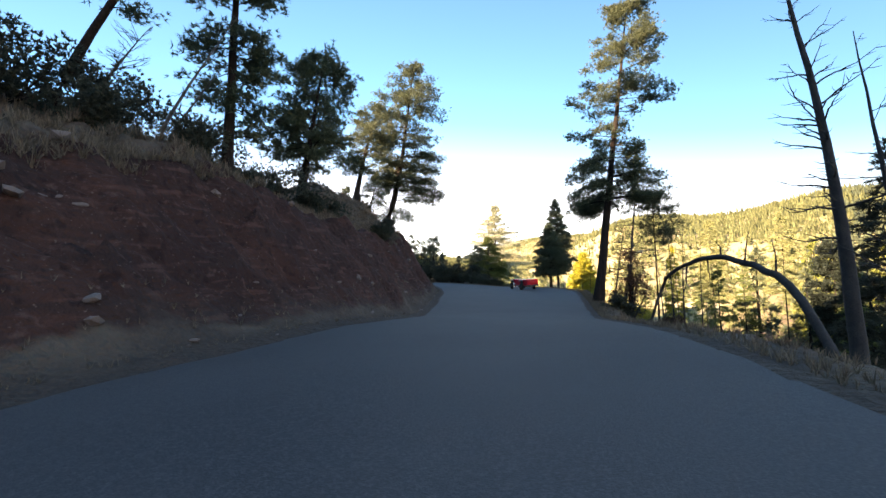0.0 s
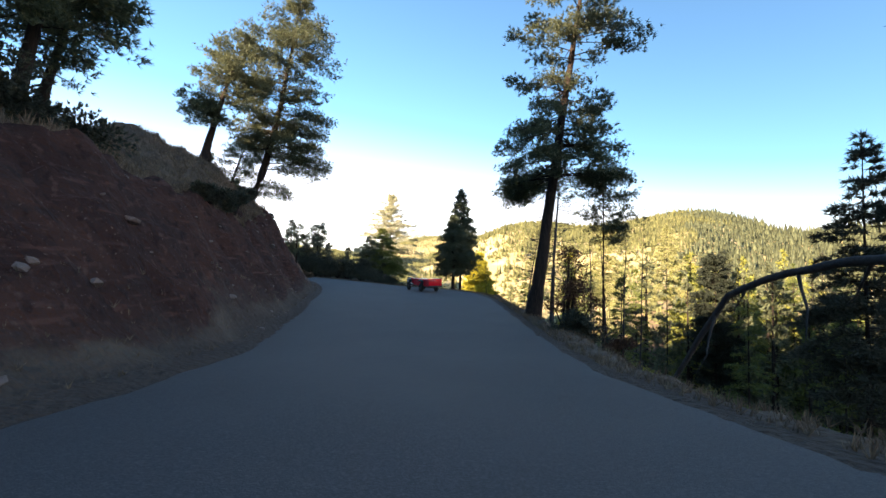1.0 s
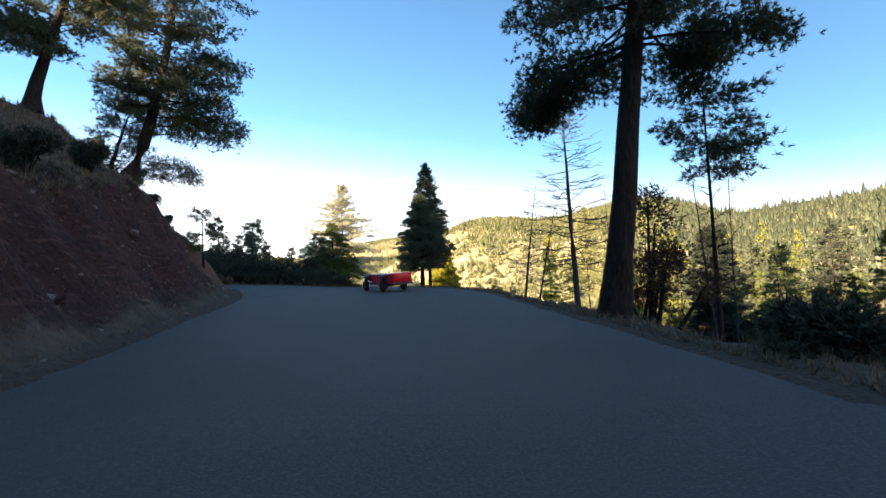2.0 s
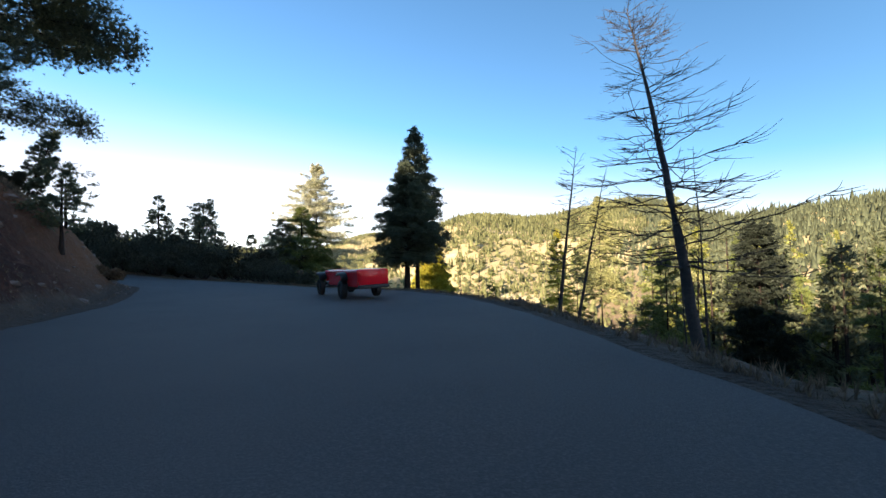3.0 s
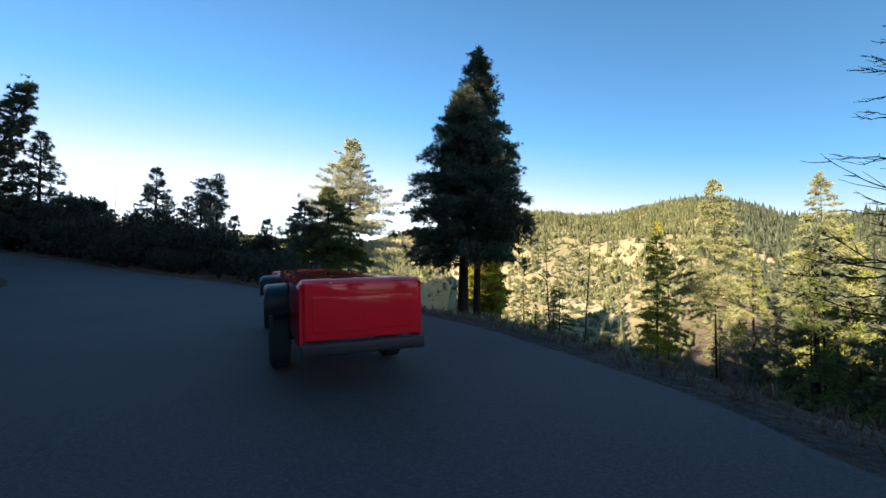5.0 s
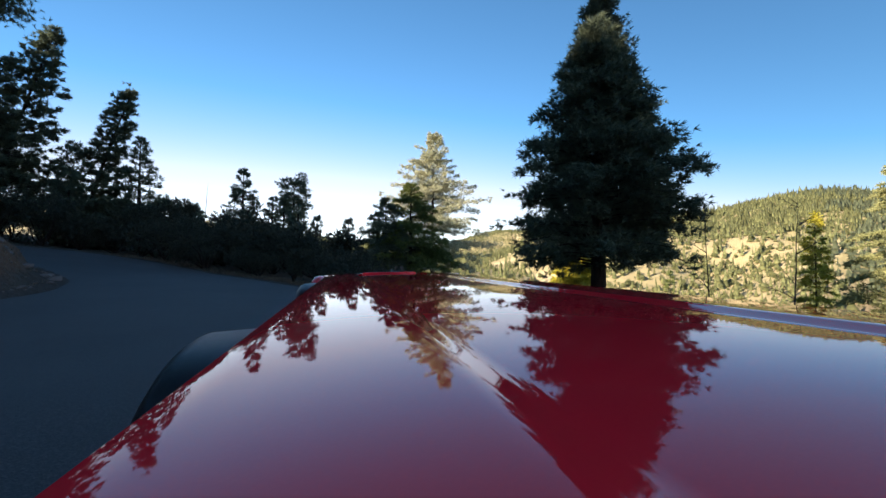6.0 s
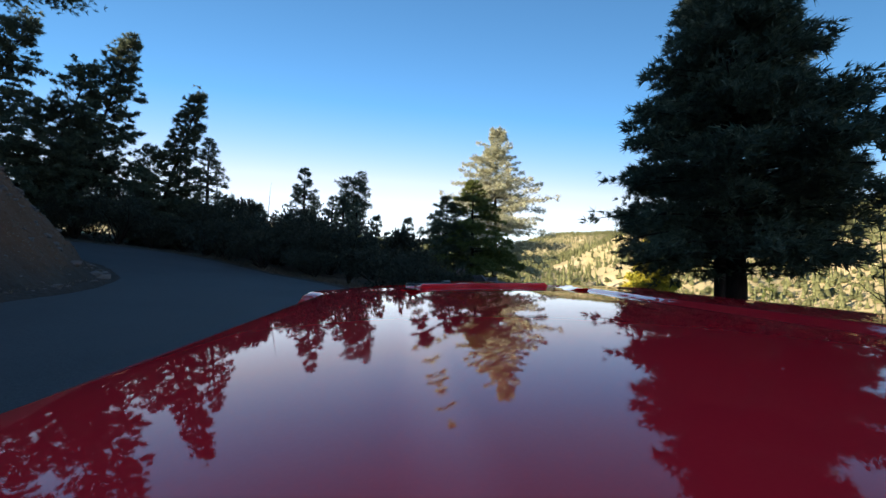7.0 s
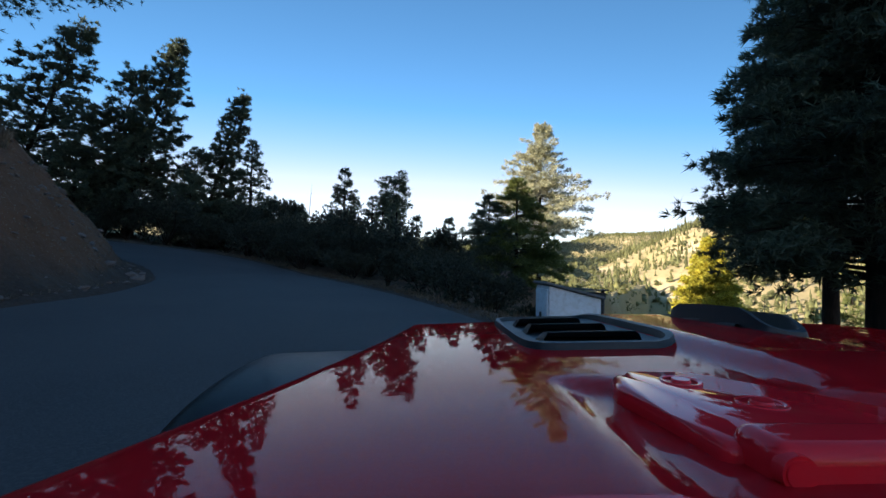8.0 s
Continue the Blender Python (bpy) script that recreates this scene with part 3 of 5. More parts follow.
# two dense conifers on the outside of the bend
DENSE = ((0, 0.75), (0.1, 1.0), (0.25, 0.94), (0.5, 0.68), (0.75, 0.4), (0.9, 0.2), (1, 0.04))
live_tree("conifer", "dense dark green conifer with a sunlit tip at the road's edge", -2.23, 41.9, 12.8, 2.75, NEEDLE_DARK, 11, girth=0.27, bare=0.42, profile=DENSE, boughs=330, rise=10, droop=0.16, tuft=0.22, dense=24, inner=0.2, count=12, wide=0.085, clump=0.13, jitter=0.25)
live_tree("conifer", "dense dark conifer with a thick trunk at the road's edge", -2.65, 36.95, 8.6, 2.75, NEEDLE_DARK, 31, girth=0.3, bare=0.375, profile=((0, 0.7), (0.12, 0.97), (0.25, 1.0), (0.45, 0.8), (0.65, 0.52), (0.85, 0.25), (1, 0.05)), boughs=260, rise=10, droop=0.18, tuft=0.19, dense=32, inner=0.2, count=12, wide=0.085, clump=0.12, jitter=0.28)
# the tall pine beside the road
live_tree("pine", "tall leaning pine with ragged tufted boughs beside the road", 4.55, 6.65, 20.5, 3.0, NEEDLE_PINE, 12, girth=0.34, flare=0.3, bare=0.33, profile=((0, 0.9), (0.15, 1.0), (0.5, 1.0), (0.8, 0.7), (1, 0.25)), boughs=120, rise=2, droop=0.2, tuft=0.2, dense=36, inner=0.35, count=15, wide=0.075, lean=(2.85, 0.1), bend=1.0, jitter=0.55, clump=0.2, extra=[(0.345, 108, 6.0), (0.36, 114, 5.7), (0.375, 101, 5.8), (0.335, 104, 5.4), (0.345, 352, 3.6), (0.37, 40, 4.0), (0.34, 25, 3.4)])
live_tree("pine", "small dark pine with a bare crooked lower trunk", 8.4, 8.8, 8.2, 1.9, NEEDLE_PINE, 29, girth=0.085, bare=0.6, profile=PINE, boughs=44, rise=4, droop=0.2, tuft=0.19, dense=26, count=14, wide=0.07, clump=0.2, jitter=0.5)
bare_tree("dead_tree", "thin crooked bare tree behind the roadside pine", 10.3, 12.2, 4.8, 29, lean=(0.3, 0.4), girth=0.085, boughs=46, reach=1.9, start=0.2, sag=0.15, rise=12, twigs=4, thin=0.2, group="dead trees")
# pale conifer, sunlight put into its needle colour, with greener ones before it
live_tree("conifer", "tall sunlit pale conifer with open layered boughs", -20.5, 75.3, 17.9, 8.2, NEEDLE_SUN_PALED, 13, girth=0.3, bare=0.1, profile=CONE, boughs=230, rise=2, droop=0.06, tuft=0.4, dense=12, inner=0.15, count=9, wide=0.075, flat=0.22, whorls=20, jitter=0.55)
live_tree("conifer", "green conifer with a sunlit tip at the woodland's edge", -19.3, 64.5, 9.6, 4.9, NEEDLE_FRESH, 14, girth=0.25, bare=0.08, profile=CONE, boughs=170, tuft=0.34, dense=13, count=9, wide=0.09, whorls=22, flat=0.25)
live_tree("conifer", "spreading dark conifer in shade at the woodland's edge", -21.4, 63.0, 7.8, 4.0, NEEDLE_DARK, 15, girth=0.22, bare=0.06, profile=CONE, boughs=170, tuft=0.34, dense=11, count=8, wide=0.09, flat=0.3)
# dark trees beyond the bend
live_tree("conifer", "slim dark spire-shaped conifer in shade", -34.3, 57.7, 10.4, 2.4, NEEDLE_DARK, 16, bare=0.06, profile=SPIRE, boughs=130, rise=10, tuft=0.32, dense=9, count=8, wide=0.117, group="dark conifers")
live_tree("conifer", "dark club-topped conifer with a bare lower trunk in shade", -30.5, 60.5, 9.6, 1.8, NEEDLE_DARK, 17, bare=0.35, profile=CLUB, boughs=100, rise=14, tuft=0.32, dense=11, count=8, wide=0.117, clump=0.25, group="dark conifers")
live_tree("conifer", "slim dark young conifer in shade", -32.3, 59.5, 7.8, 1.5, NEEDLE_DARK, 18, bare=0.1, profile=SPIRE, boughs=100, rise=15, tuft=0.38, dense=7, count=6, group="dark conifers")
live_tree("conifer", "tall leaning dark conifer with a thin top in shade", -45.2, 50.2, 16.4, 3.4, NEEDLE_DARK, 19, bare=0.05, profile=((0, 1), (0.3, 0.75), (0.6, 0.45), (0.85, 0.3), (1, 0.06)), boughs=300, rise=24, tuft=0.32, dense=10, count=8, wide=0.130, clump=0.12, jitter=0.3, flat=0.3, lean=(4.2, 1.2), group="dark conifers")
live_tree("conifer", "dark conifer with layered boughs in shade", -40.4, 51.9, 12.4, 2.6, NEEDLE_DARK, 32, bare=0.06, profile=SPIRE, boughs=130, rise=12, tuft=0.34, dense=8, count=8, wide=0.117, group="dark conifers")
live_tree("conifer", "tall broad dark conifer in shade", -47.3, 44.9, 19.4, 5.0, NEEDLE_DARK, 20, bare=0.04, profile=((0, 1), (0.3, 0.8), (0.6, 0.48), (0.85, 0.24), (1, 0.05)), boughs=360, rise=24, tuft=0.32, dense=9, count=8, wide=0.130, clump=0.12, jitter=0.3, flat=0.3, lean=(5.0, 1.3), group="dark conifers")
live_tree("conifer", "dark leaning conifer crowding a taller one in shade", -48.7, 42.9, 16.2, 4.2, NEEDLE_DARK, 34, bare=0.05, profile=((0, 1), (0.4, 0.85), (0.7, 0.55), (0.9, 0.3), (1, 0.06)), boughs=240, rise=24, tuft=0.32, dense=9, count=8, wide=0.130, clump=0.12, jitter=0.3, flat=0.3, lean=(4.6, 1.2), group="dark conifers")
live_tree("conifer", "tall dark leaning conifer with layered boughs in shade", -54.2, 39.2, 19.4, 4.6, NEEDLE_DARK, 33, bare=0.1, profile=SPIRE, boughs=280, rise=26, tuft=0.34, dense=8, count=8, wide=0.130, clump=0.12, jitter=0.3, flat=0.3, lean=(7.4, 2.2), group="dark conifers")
for k, (x, y, top, wide) in enumerate([(-45.8, 50.0, 11.8, 3.2), (-41.4, 51.4, 9.6, 2.8), (-48.6, 46.0, 13.0, 3.6), (-42.4, 47.6, 8.6, 2.8), (-37.6, 52.0, 6.8, 2.4), (-47.0, 41.2, 10.4, 3.2)]):
    live_tree("conifer", "dark young conifer crowded among taller ones in shade", x, y, top, wide, NEEDLE_DARK, 210 + k, bare=0.03, profile=SPIRE, boughs=110, rise=14, tuft=0.34, dense=7, count=7, wide=0.130, girth=0.14, group="dark conifers")
live_tree("conifer", "small pointed conifer far off beyond the woodland", -54.5, 105.5, 6.8, 2.2, NEEDLE_DARK, 21, bare=0.1, profile=SPIRE, boughs=80, tuft=0.55, dense=7, count=5, foot=-4.0)
# pines on the bank
live_tree("pine", "leaning pine with a sunlit top on the red bank", -22.6, 24.6, 29.4, 4.7, NEEDLE_PINE, 22, girth=0.45, bare=0.24, profile=PINE, boughs=150, rise=6, droop=0.2, tuft=0.28, dense=22, count=11, wide=0.085, lean=(4.6, 1.5), jitter=0.5, clump=0.28, bend=0.6, extra=[(0.19, 8, 5.4), (0.22, 20, 6.4), (0.25, 10, 6.2), (0.28, -5, 5.6), (0.31, 25, 5.0), (0.35, 5, 5.6), (0.4, -15, 5.6), (0.45, 15, 5.4), (0.3, 60, 4.4), (0.33, -40, 4.8)], group="pines on the bank")
live_tree("pine", "dark pine on the red bank", -22.0, 18.0, 22.4, 3.3, NEEDLE_PINE, 23, girth=0.34, bare=0.25, profile=PINE, boughs=110, rise=6, droop=0.2, tuft=0.28, dense=20, count=11, wide=0.085, lean=(2.4, 1.6), jitter=0.5, clump=0.28, group="pines on the bank")
live_tree("pine", "bushy dark pine on the grassy slope above the bank", -11.0, -4.6, 15.6, 2.6, NEEDLE_PINE, 24, girth=0.22, bare=0.25, profile=PINE, boughs=90, rise=8, tuft=0.24, dense=24, count=10, wide=0.1, clump=0.2, lean=(1.3, 0.8), group="pines on the bank")
live_tree("pine", "tall narrow pine with a sunlit top above the bank", -10.2, -10.4, 22.6, 2.4, NEEDLE_PINE, 25, girth=0.26, bare=0.12, profile=PINE, boughs=110, rise=8, tuft=0.24, dense=24, count=10, wide=0.1, clump=0.2, lean=(0.8, 0.4), group="pines on the bank")
live_tree("pine", "dark pine with a leaning trunk above the bank", -13.5, -2.0, 14.0, 2.2, NEEDLE_PINE, 26, girth=0.2, bare=0.3, profile=PINE, boughs=70, rise=8, tuft=0.24, dense=20, count=10, wide=0.075, clump=0.2, lean=(1.5, 0.6), group="pines on the bank")
live_tree("pine", "young pine on the shoulder of the bank", -17.4, 25.84, 6.1, 1.5, NEEDLE_PINE, 27, girth=0.09, bare=0.3, profile=PINE, boughs=40, rise=15, tuft=0.2, dense=16, count=10, wide=0.07, clump=0.12, group="pines on the bank")
live_tree("pine", "dark pine with a spreading crown on the end of the bank", -29.0, 30.6, 17.0, 2.7, NEEDLE_PINE, 28, girth=0.3, bare=0.3, profile=PINE, boughs=90, rise=4, tuft=0.23, dense=18, count=12, wide=0.075, clump=0.25, extra=[(0.41, 17, 6.9), (0.47, 13, 6.4), (0.52, 21, 6.6), (0.36, 8, 5.2), (0.78, 32, 4.8), (0.85, 36, 5.2), (0.91, 28, 5.0), (0.97, 38, 4.6), (0.9, 48, 4.2)], lean=(2.0, 1.2), group="pines on the bank")
# burnt and dead trees along the outer edge
bare_tree("dead_tree", "tall burnt dead tree with many thin bare boughs", 6.8, 17.75, 12.8, 41, lean=(1.85, 7.7), bend=1.4, girth=0.19, boughs=140, reach=3.9, start=0.24, sag=0.2, rise=4, twigs=5, thin=0.16, group="dead trees")
bare_tree("dead_tree", "thin burnt dead trunk with many fine bare boughs", 5.35, 27.4, 7.3, 42, lean=(1.6, 1.0), girth=0.13, boughs=72, reach=2.3, start=0.4, sag=0.12, rise=12, twigs=3, thin=0.2, group="dead trees")
bare_tree("dead_tree", "thin leaning burnt dead trunk with fine twigs", 6.2, 27.9, 6.3, 43, lean=(2.5, 0.6), girth=0.11, boughs=54, reach=1.6, start=0.4, sag=0.15, rise=10, twigs=3, thin=0.2, group="dead trees")
bare_tree("dead_tree", "thin burnt dead trunk with short twigs", 11.0, 24.4, 6.2, 44, lean=(-0.1, 0.4), girth=0.1, boughs=40, reach=0.8, start=0.2, sag=0.4, twigs=2, group="dead trees")
bare_tree("dead_tree", "tall leaning dead tree with drooping bare boughs", 13.1, -6.0, 14.5, 45, lean=(-1.5, 0.6), girth=0.32, boughs=44, reach=2.9, start=0.42, sag=0.9, rise=30, twigs=2, bend=3.0, group="dead trees")
bare_tree("dead_tree", "blackened dead tree with crooked boughs", 14.6, -7.2, 10.0, 46, lean=(-1.0, 1.2), girth=0.2, boughs=22, reach=2.8, start=0.4, sag=0.2, rise=25, twigs=4, group="dead trees")
live_tree("pine", "strongly leaning pine with foliage at its top only", -10.8, -16.6, 16.0, 2.6, NEEDLE_PINE, 47, girth=0.17, bare=0.68, profile=PINE, boughs=46, rise=6, tuft=0.26, dense=16, count=10, wide=0.075, clump=0.2, lean=(6.6, 1.6), extra=[(0.4, 20, 1.2), (0.5, 190, 1.6), (0.6, 10, 1.4)], group="pines on the bank")
bare_tree("dead_tree", "thin leaning dead trunk above the bank", -9.4, -14.2, 11.6, 48, lean=(3.0, 0.9), girth=0.08, boughs=20, reach=0.8, start=0.35, sag=0.4, twigs=2, mat=BARK_GREY, group="dead trees")
bare_tree("dead_tree", "thin grey dead trunk above the bank", -10.6, -13.0, 10.6, 49, lean=(2.6, 0.6), girth=0.07, boughs=24, reach=0.9, start=0.3, sag=0.4, twigs=2, mat=BARK_GREY, group="dead trees")
bare_tree("dead_tree", "grey dead tree with curved twigs above the bank", -11.8, -15.2, 11.0, 50, lean=(2.6, 0.6), girth=0.1, boughs=50, reach=1.6, start=0.25, sag=0.6, rise=30, twigs=3, mat=BARK_GREY, group="dead trees")
bare_tree("dead_tree", "thin bare snag among the dark conifers", -37.0, 55.6, 8.9, 51, lean=(0.5, 0), girth=0.08, boughs=14, reach=0.5, twigs=1, mat=BARK_GREY, group="dead trees")
for k, (x, y, top) in enumerate([(2.2, 37.5, 3.2), (1.6, 40.5, 4.0), (10.2, 24.0, 4.5), (12.0, 27.5, 5.0), (11.6, 13.2, 6.5), (8.9, 9.6, 4.6)]):
    bare_tree("dead_sapling", "thin bare dead sapling on the falling slope", x, y, top, 60 + k, lean=(0.5 * (-1) ** k, 0.3), girth=0.06, boughs=26, reach=1.0, start=0.25, sag=0.2, rise=30, twigs=2, group="dead saplings")
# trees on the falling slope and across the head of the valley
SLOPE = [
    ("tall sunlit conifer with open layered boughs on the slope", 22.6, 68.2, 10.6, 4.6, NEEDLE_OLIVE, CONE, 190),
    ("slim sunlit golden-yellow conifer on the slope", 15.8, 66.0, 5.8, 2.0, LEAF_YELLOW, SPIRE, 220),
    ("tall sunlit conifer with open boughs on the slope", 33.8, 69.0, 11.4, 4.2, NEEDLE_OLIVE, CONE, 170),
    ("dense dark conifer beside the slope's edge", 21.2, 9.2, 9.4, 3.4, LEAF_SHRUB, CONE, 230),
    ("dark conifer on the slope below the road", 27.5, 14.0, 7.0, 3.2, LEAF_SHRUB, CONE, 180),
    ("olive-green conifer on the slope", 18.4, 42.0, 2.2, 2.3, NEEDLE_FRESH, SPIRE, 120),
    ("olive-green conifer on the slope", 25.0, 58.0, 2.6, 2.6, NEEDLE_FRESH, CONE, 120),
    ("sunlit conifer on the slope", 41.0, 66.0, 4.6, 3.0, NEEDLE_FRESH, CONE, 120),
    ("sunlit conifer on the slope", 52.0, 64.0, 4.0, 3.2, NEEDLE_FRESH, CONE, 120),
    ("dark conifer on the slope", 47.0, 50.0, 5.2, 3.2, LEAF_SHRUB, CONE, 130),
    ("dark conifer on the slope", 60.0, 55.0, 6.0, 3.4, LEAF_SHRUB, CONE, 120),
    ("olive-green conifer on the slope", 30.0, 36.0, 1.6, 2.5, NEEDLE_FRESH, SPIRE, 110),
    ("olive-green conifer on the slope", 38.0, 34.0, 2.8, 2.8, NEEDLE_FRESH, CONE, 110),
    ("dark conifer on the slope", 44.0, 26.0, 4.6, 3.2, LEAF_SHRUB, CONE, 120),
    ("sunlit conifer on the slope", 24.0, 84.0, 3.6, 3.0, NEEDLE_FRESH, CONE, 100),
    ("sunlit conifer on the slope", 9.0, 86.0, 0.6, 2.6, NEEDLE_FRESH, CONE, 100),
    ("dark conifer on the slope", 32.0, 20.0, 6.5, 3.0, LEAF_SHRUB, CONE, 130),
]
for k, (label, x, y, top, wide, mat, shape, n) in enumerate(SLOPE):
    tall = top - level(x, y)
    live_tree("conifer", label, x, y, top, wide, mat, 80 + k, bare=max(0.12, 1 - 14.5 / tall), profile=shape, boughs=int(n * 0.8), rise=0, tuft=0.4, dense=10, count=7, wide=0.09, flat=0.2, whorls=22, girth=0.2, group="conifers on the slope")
live_tree("yellow_tree", "bright yellow-leaved tree standing sunlit below the road's edge", -2.7, 107.2, 6.5, 5.0, LEAF_YELLOW, 91, bare=max(0.2, 1 - 15.0 / (6.5 - level(-2.7, 107.2))), profile=CONE, boughs=230, rise=18, tuft=0.5, dense=24, count=8, wide=0.2, clump=0.3, girth=0.2)

# ---- the arched fallen trunk ----


live_tree("conifer", "dense dark blunt-topped conifer on the slope", 35.3, 54.4, 4.7, 3.1, NEEDLE_BLACK, 83, bare=0.45, profile=((0, 0.9), (0.3, 1.0), (0.7, 0.9), (0.9, 0.66), (1, 0.25)), boughs=300, rise=8, tuft=0.4, dense=14, count=7, wide=0.15, flat=0.4, clump=0.2, girth=0.24, group="conifers on the slope")


def arch(label):
    low, end = level(6.9, -4.2), level(11.0, -12.0)
    ob = thing("fallen_trunk", pose(6.9, -4.2, low), label, "fallen tree")
    u = np.linspace(0, 1, 26)
    z = np.interp(u, [0, 0.06, 0.13, 0.22, 0.34, 0.46, 0.58, 0.7, 0.82, 1], [-0.1, 1.0 - low, 1.6 - low, 2.1 - low, 2.36 - low, 2.5 - low, 2.35 - low, 1.95 - low, 1.35 - low, min(end, 0.6) - low - 0.2])
    z = np.convolve(np.pad(z, 2, mode="edge"), np.ones(5) / 5, "valid")
    pts = np.stack([4.1 * u, -7.8 * u, z], 1)
    pts += 0.022 * np.random.default_rng(5).normal(size=pts.shape)
    rad = 0.05 + 0.075 * u
    v, q = tube_arrays([(pts, rad)], 9)
    part("trunk", mesh_np("trunk", v, q, BARK_BURNT, True), BARK_BURNT, ob)
    tubes = []
    rng = np.random.default_rng(8)
    for f in (0.12, 0.2, 0.3, 0.42, 0.5, 0.6, 0.72):
        p = np.array([np.interp(f, u, pts[:, k]) for k in range(3)])
        w = np.array([rng.normal() * 0.3, rng.normal() * 0.3, rng.choice([-1, 1, -1]) * rng.uniform(0.5, 1.3)])
        t = np.linspace(0, 1, 5)[:, None]
        tubes.append((p + w * t + 0.05 * rng.normal(size=(5, 3)) * t, np.linspace(0.035, 0.006, 5)))
    v, q = tube_arrays(tubes, 5)
    tagged(part("broken_branch", mesh_np("broken_branch", v, q, BARK_BURNT, True), BARK_BURNT, ob), kind="stuff")
    return ob


arch("bent blackened dead trunk arching beside the road")


def stump(x, y):
    low = level(x, y)
    ob = thing("stump", pose(x, y, low, 0, 0, 25), "pale weathered broken stump beside the fallen trunk", "stump")
    v, q = tube_arrays([(np.array([(0, 0, -0.1), (0.01, 0, 0.15), (0.02, 0.01, 0.5), (0.05, 0.02, 0.74), (0.06, 0.02, 0.8)]), np.array([0.2, 0.16, 0.13, 0.09, 0.02]))], 9)
    part("trunk", mesh_np("trunk", v, q, BARK_GREY, True), BARK_GREY, ob)
    return ob


stump(10.8, -9.1)

# ---- shrubs, woodland edge ----
rng0 = np.random.default_rng(77)
SHRUBS = [bush("shrub", "dark evergreen shrub in shade at the woodland's edge", -18.0 - 4 * k, 48.0 + k, 3.6 + 0.5 * k, 3.4 + 0.5 * k, LEAF_SHRUB, 100 + k, sprays=1150, tuft=0.25, count=5, group="woodland shrubs") for k in range(4)]
k = 0
for row, (far, n) in enumerate([(3.0, 19), (7.0, 17), (12.5, 15)]):
    for i in range(n):
        f = (i + 0.5 * (row % 2)) / n
        run = OUTER[int(np.interp(f, [0, 1], [np.argmin(np.abs(OUTER[:, 0] + 12.5)), np.argmin(np.abs(OUTER[:, 0] + 44.4) + np.abs(OUTER[:, 1] - 36))]))]
        out = np.array([run[0] + 20.0, run[1] - 30.0])
        out = out / np.linalg.norm(out)
        x, y = run + out * (far + rng0.uniform(-1, 1)) + rng0.uniform(-0.8, 0.8, 2)
        size = rng0.uniform(0.62, 1.0) * (0.8 + 0.17 * row) * (1.1 if x < -30 else 0.85)
        copy_thing(SHRUBS[k % 4], pose(x, y, level(x, y) - 0.05, 0, 0, rng0.uniform(0, 360)) @ Matrix.Diagonal((size, size, size * rng0.uniform(0.85, 1.25), 1)))
        k += 1
for x, y, size in [(-8.4, 47.5, 0.62), (-10.4, 50.5, 0.75), (-7.2, 51.5, 0.6), (-11.8, 54.5, 0.85), (-9.0, 56.0, 0.7), (-12.6, 47.0, 0.7), (-6.0, 48.0, 0.5), (-13.2, 59.0, 0.9)]:
    copy_thing(SHRUBS[int(size * 40) % 4], pose(x, y, level(x, y) - 0.05, 0, 0, 70 * x) @ Matrix.Diagonal((size, size, size, 1)))
THIN = [live_tree("conifer", "slim dark conifer in shade in the woodland", -26.0 - 3 * k, 55.0 + 2 * k, 6.2 + k, 1.6, NEEDLE_DARK, 120 + k, bare=0.08, profile=SPIRE, boughs=90, rise=14, tuft=0.42, dense=7, count=5, group="woodland conifers") for k in range(2)]
for i in range(14):
    x, y = (-24 - 1.9 * i + rng0.uniform(-1, 1), 57 + rng0.uniform(-3, 8) - 0.25 * i)
    size = rng0.uniform(0.55, 0.95)
    copy_thing(THIN[i % 2], pose(x, y, level(x, y) - 0.1, 0, 0, rng0.uniform(0, 360)) @ Matrix.Diagonal((size, size, size, 1)))
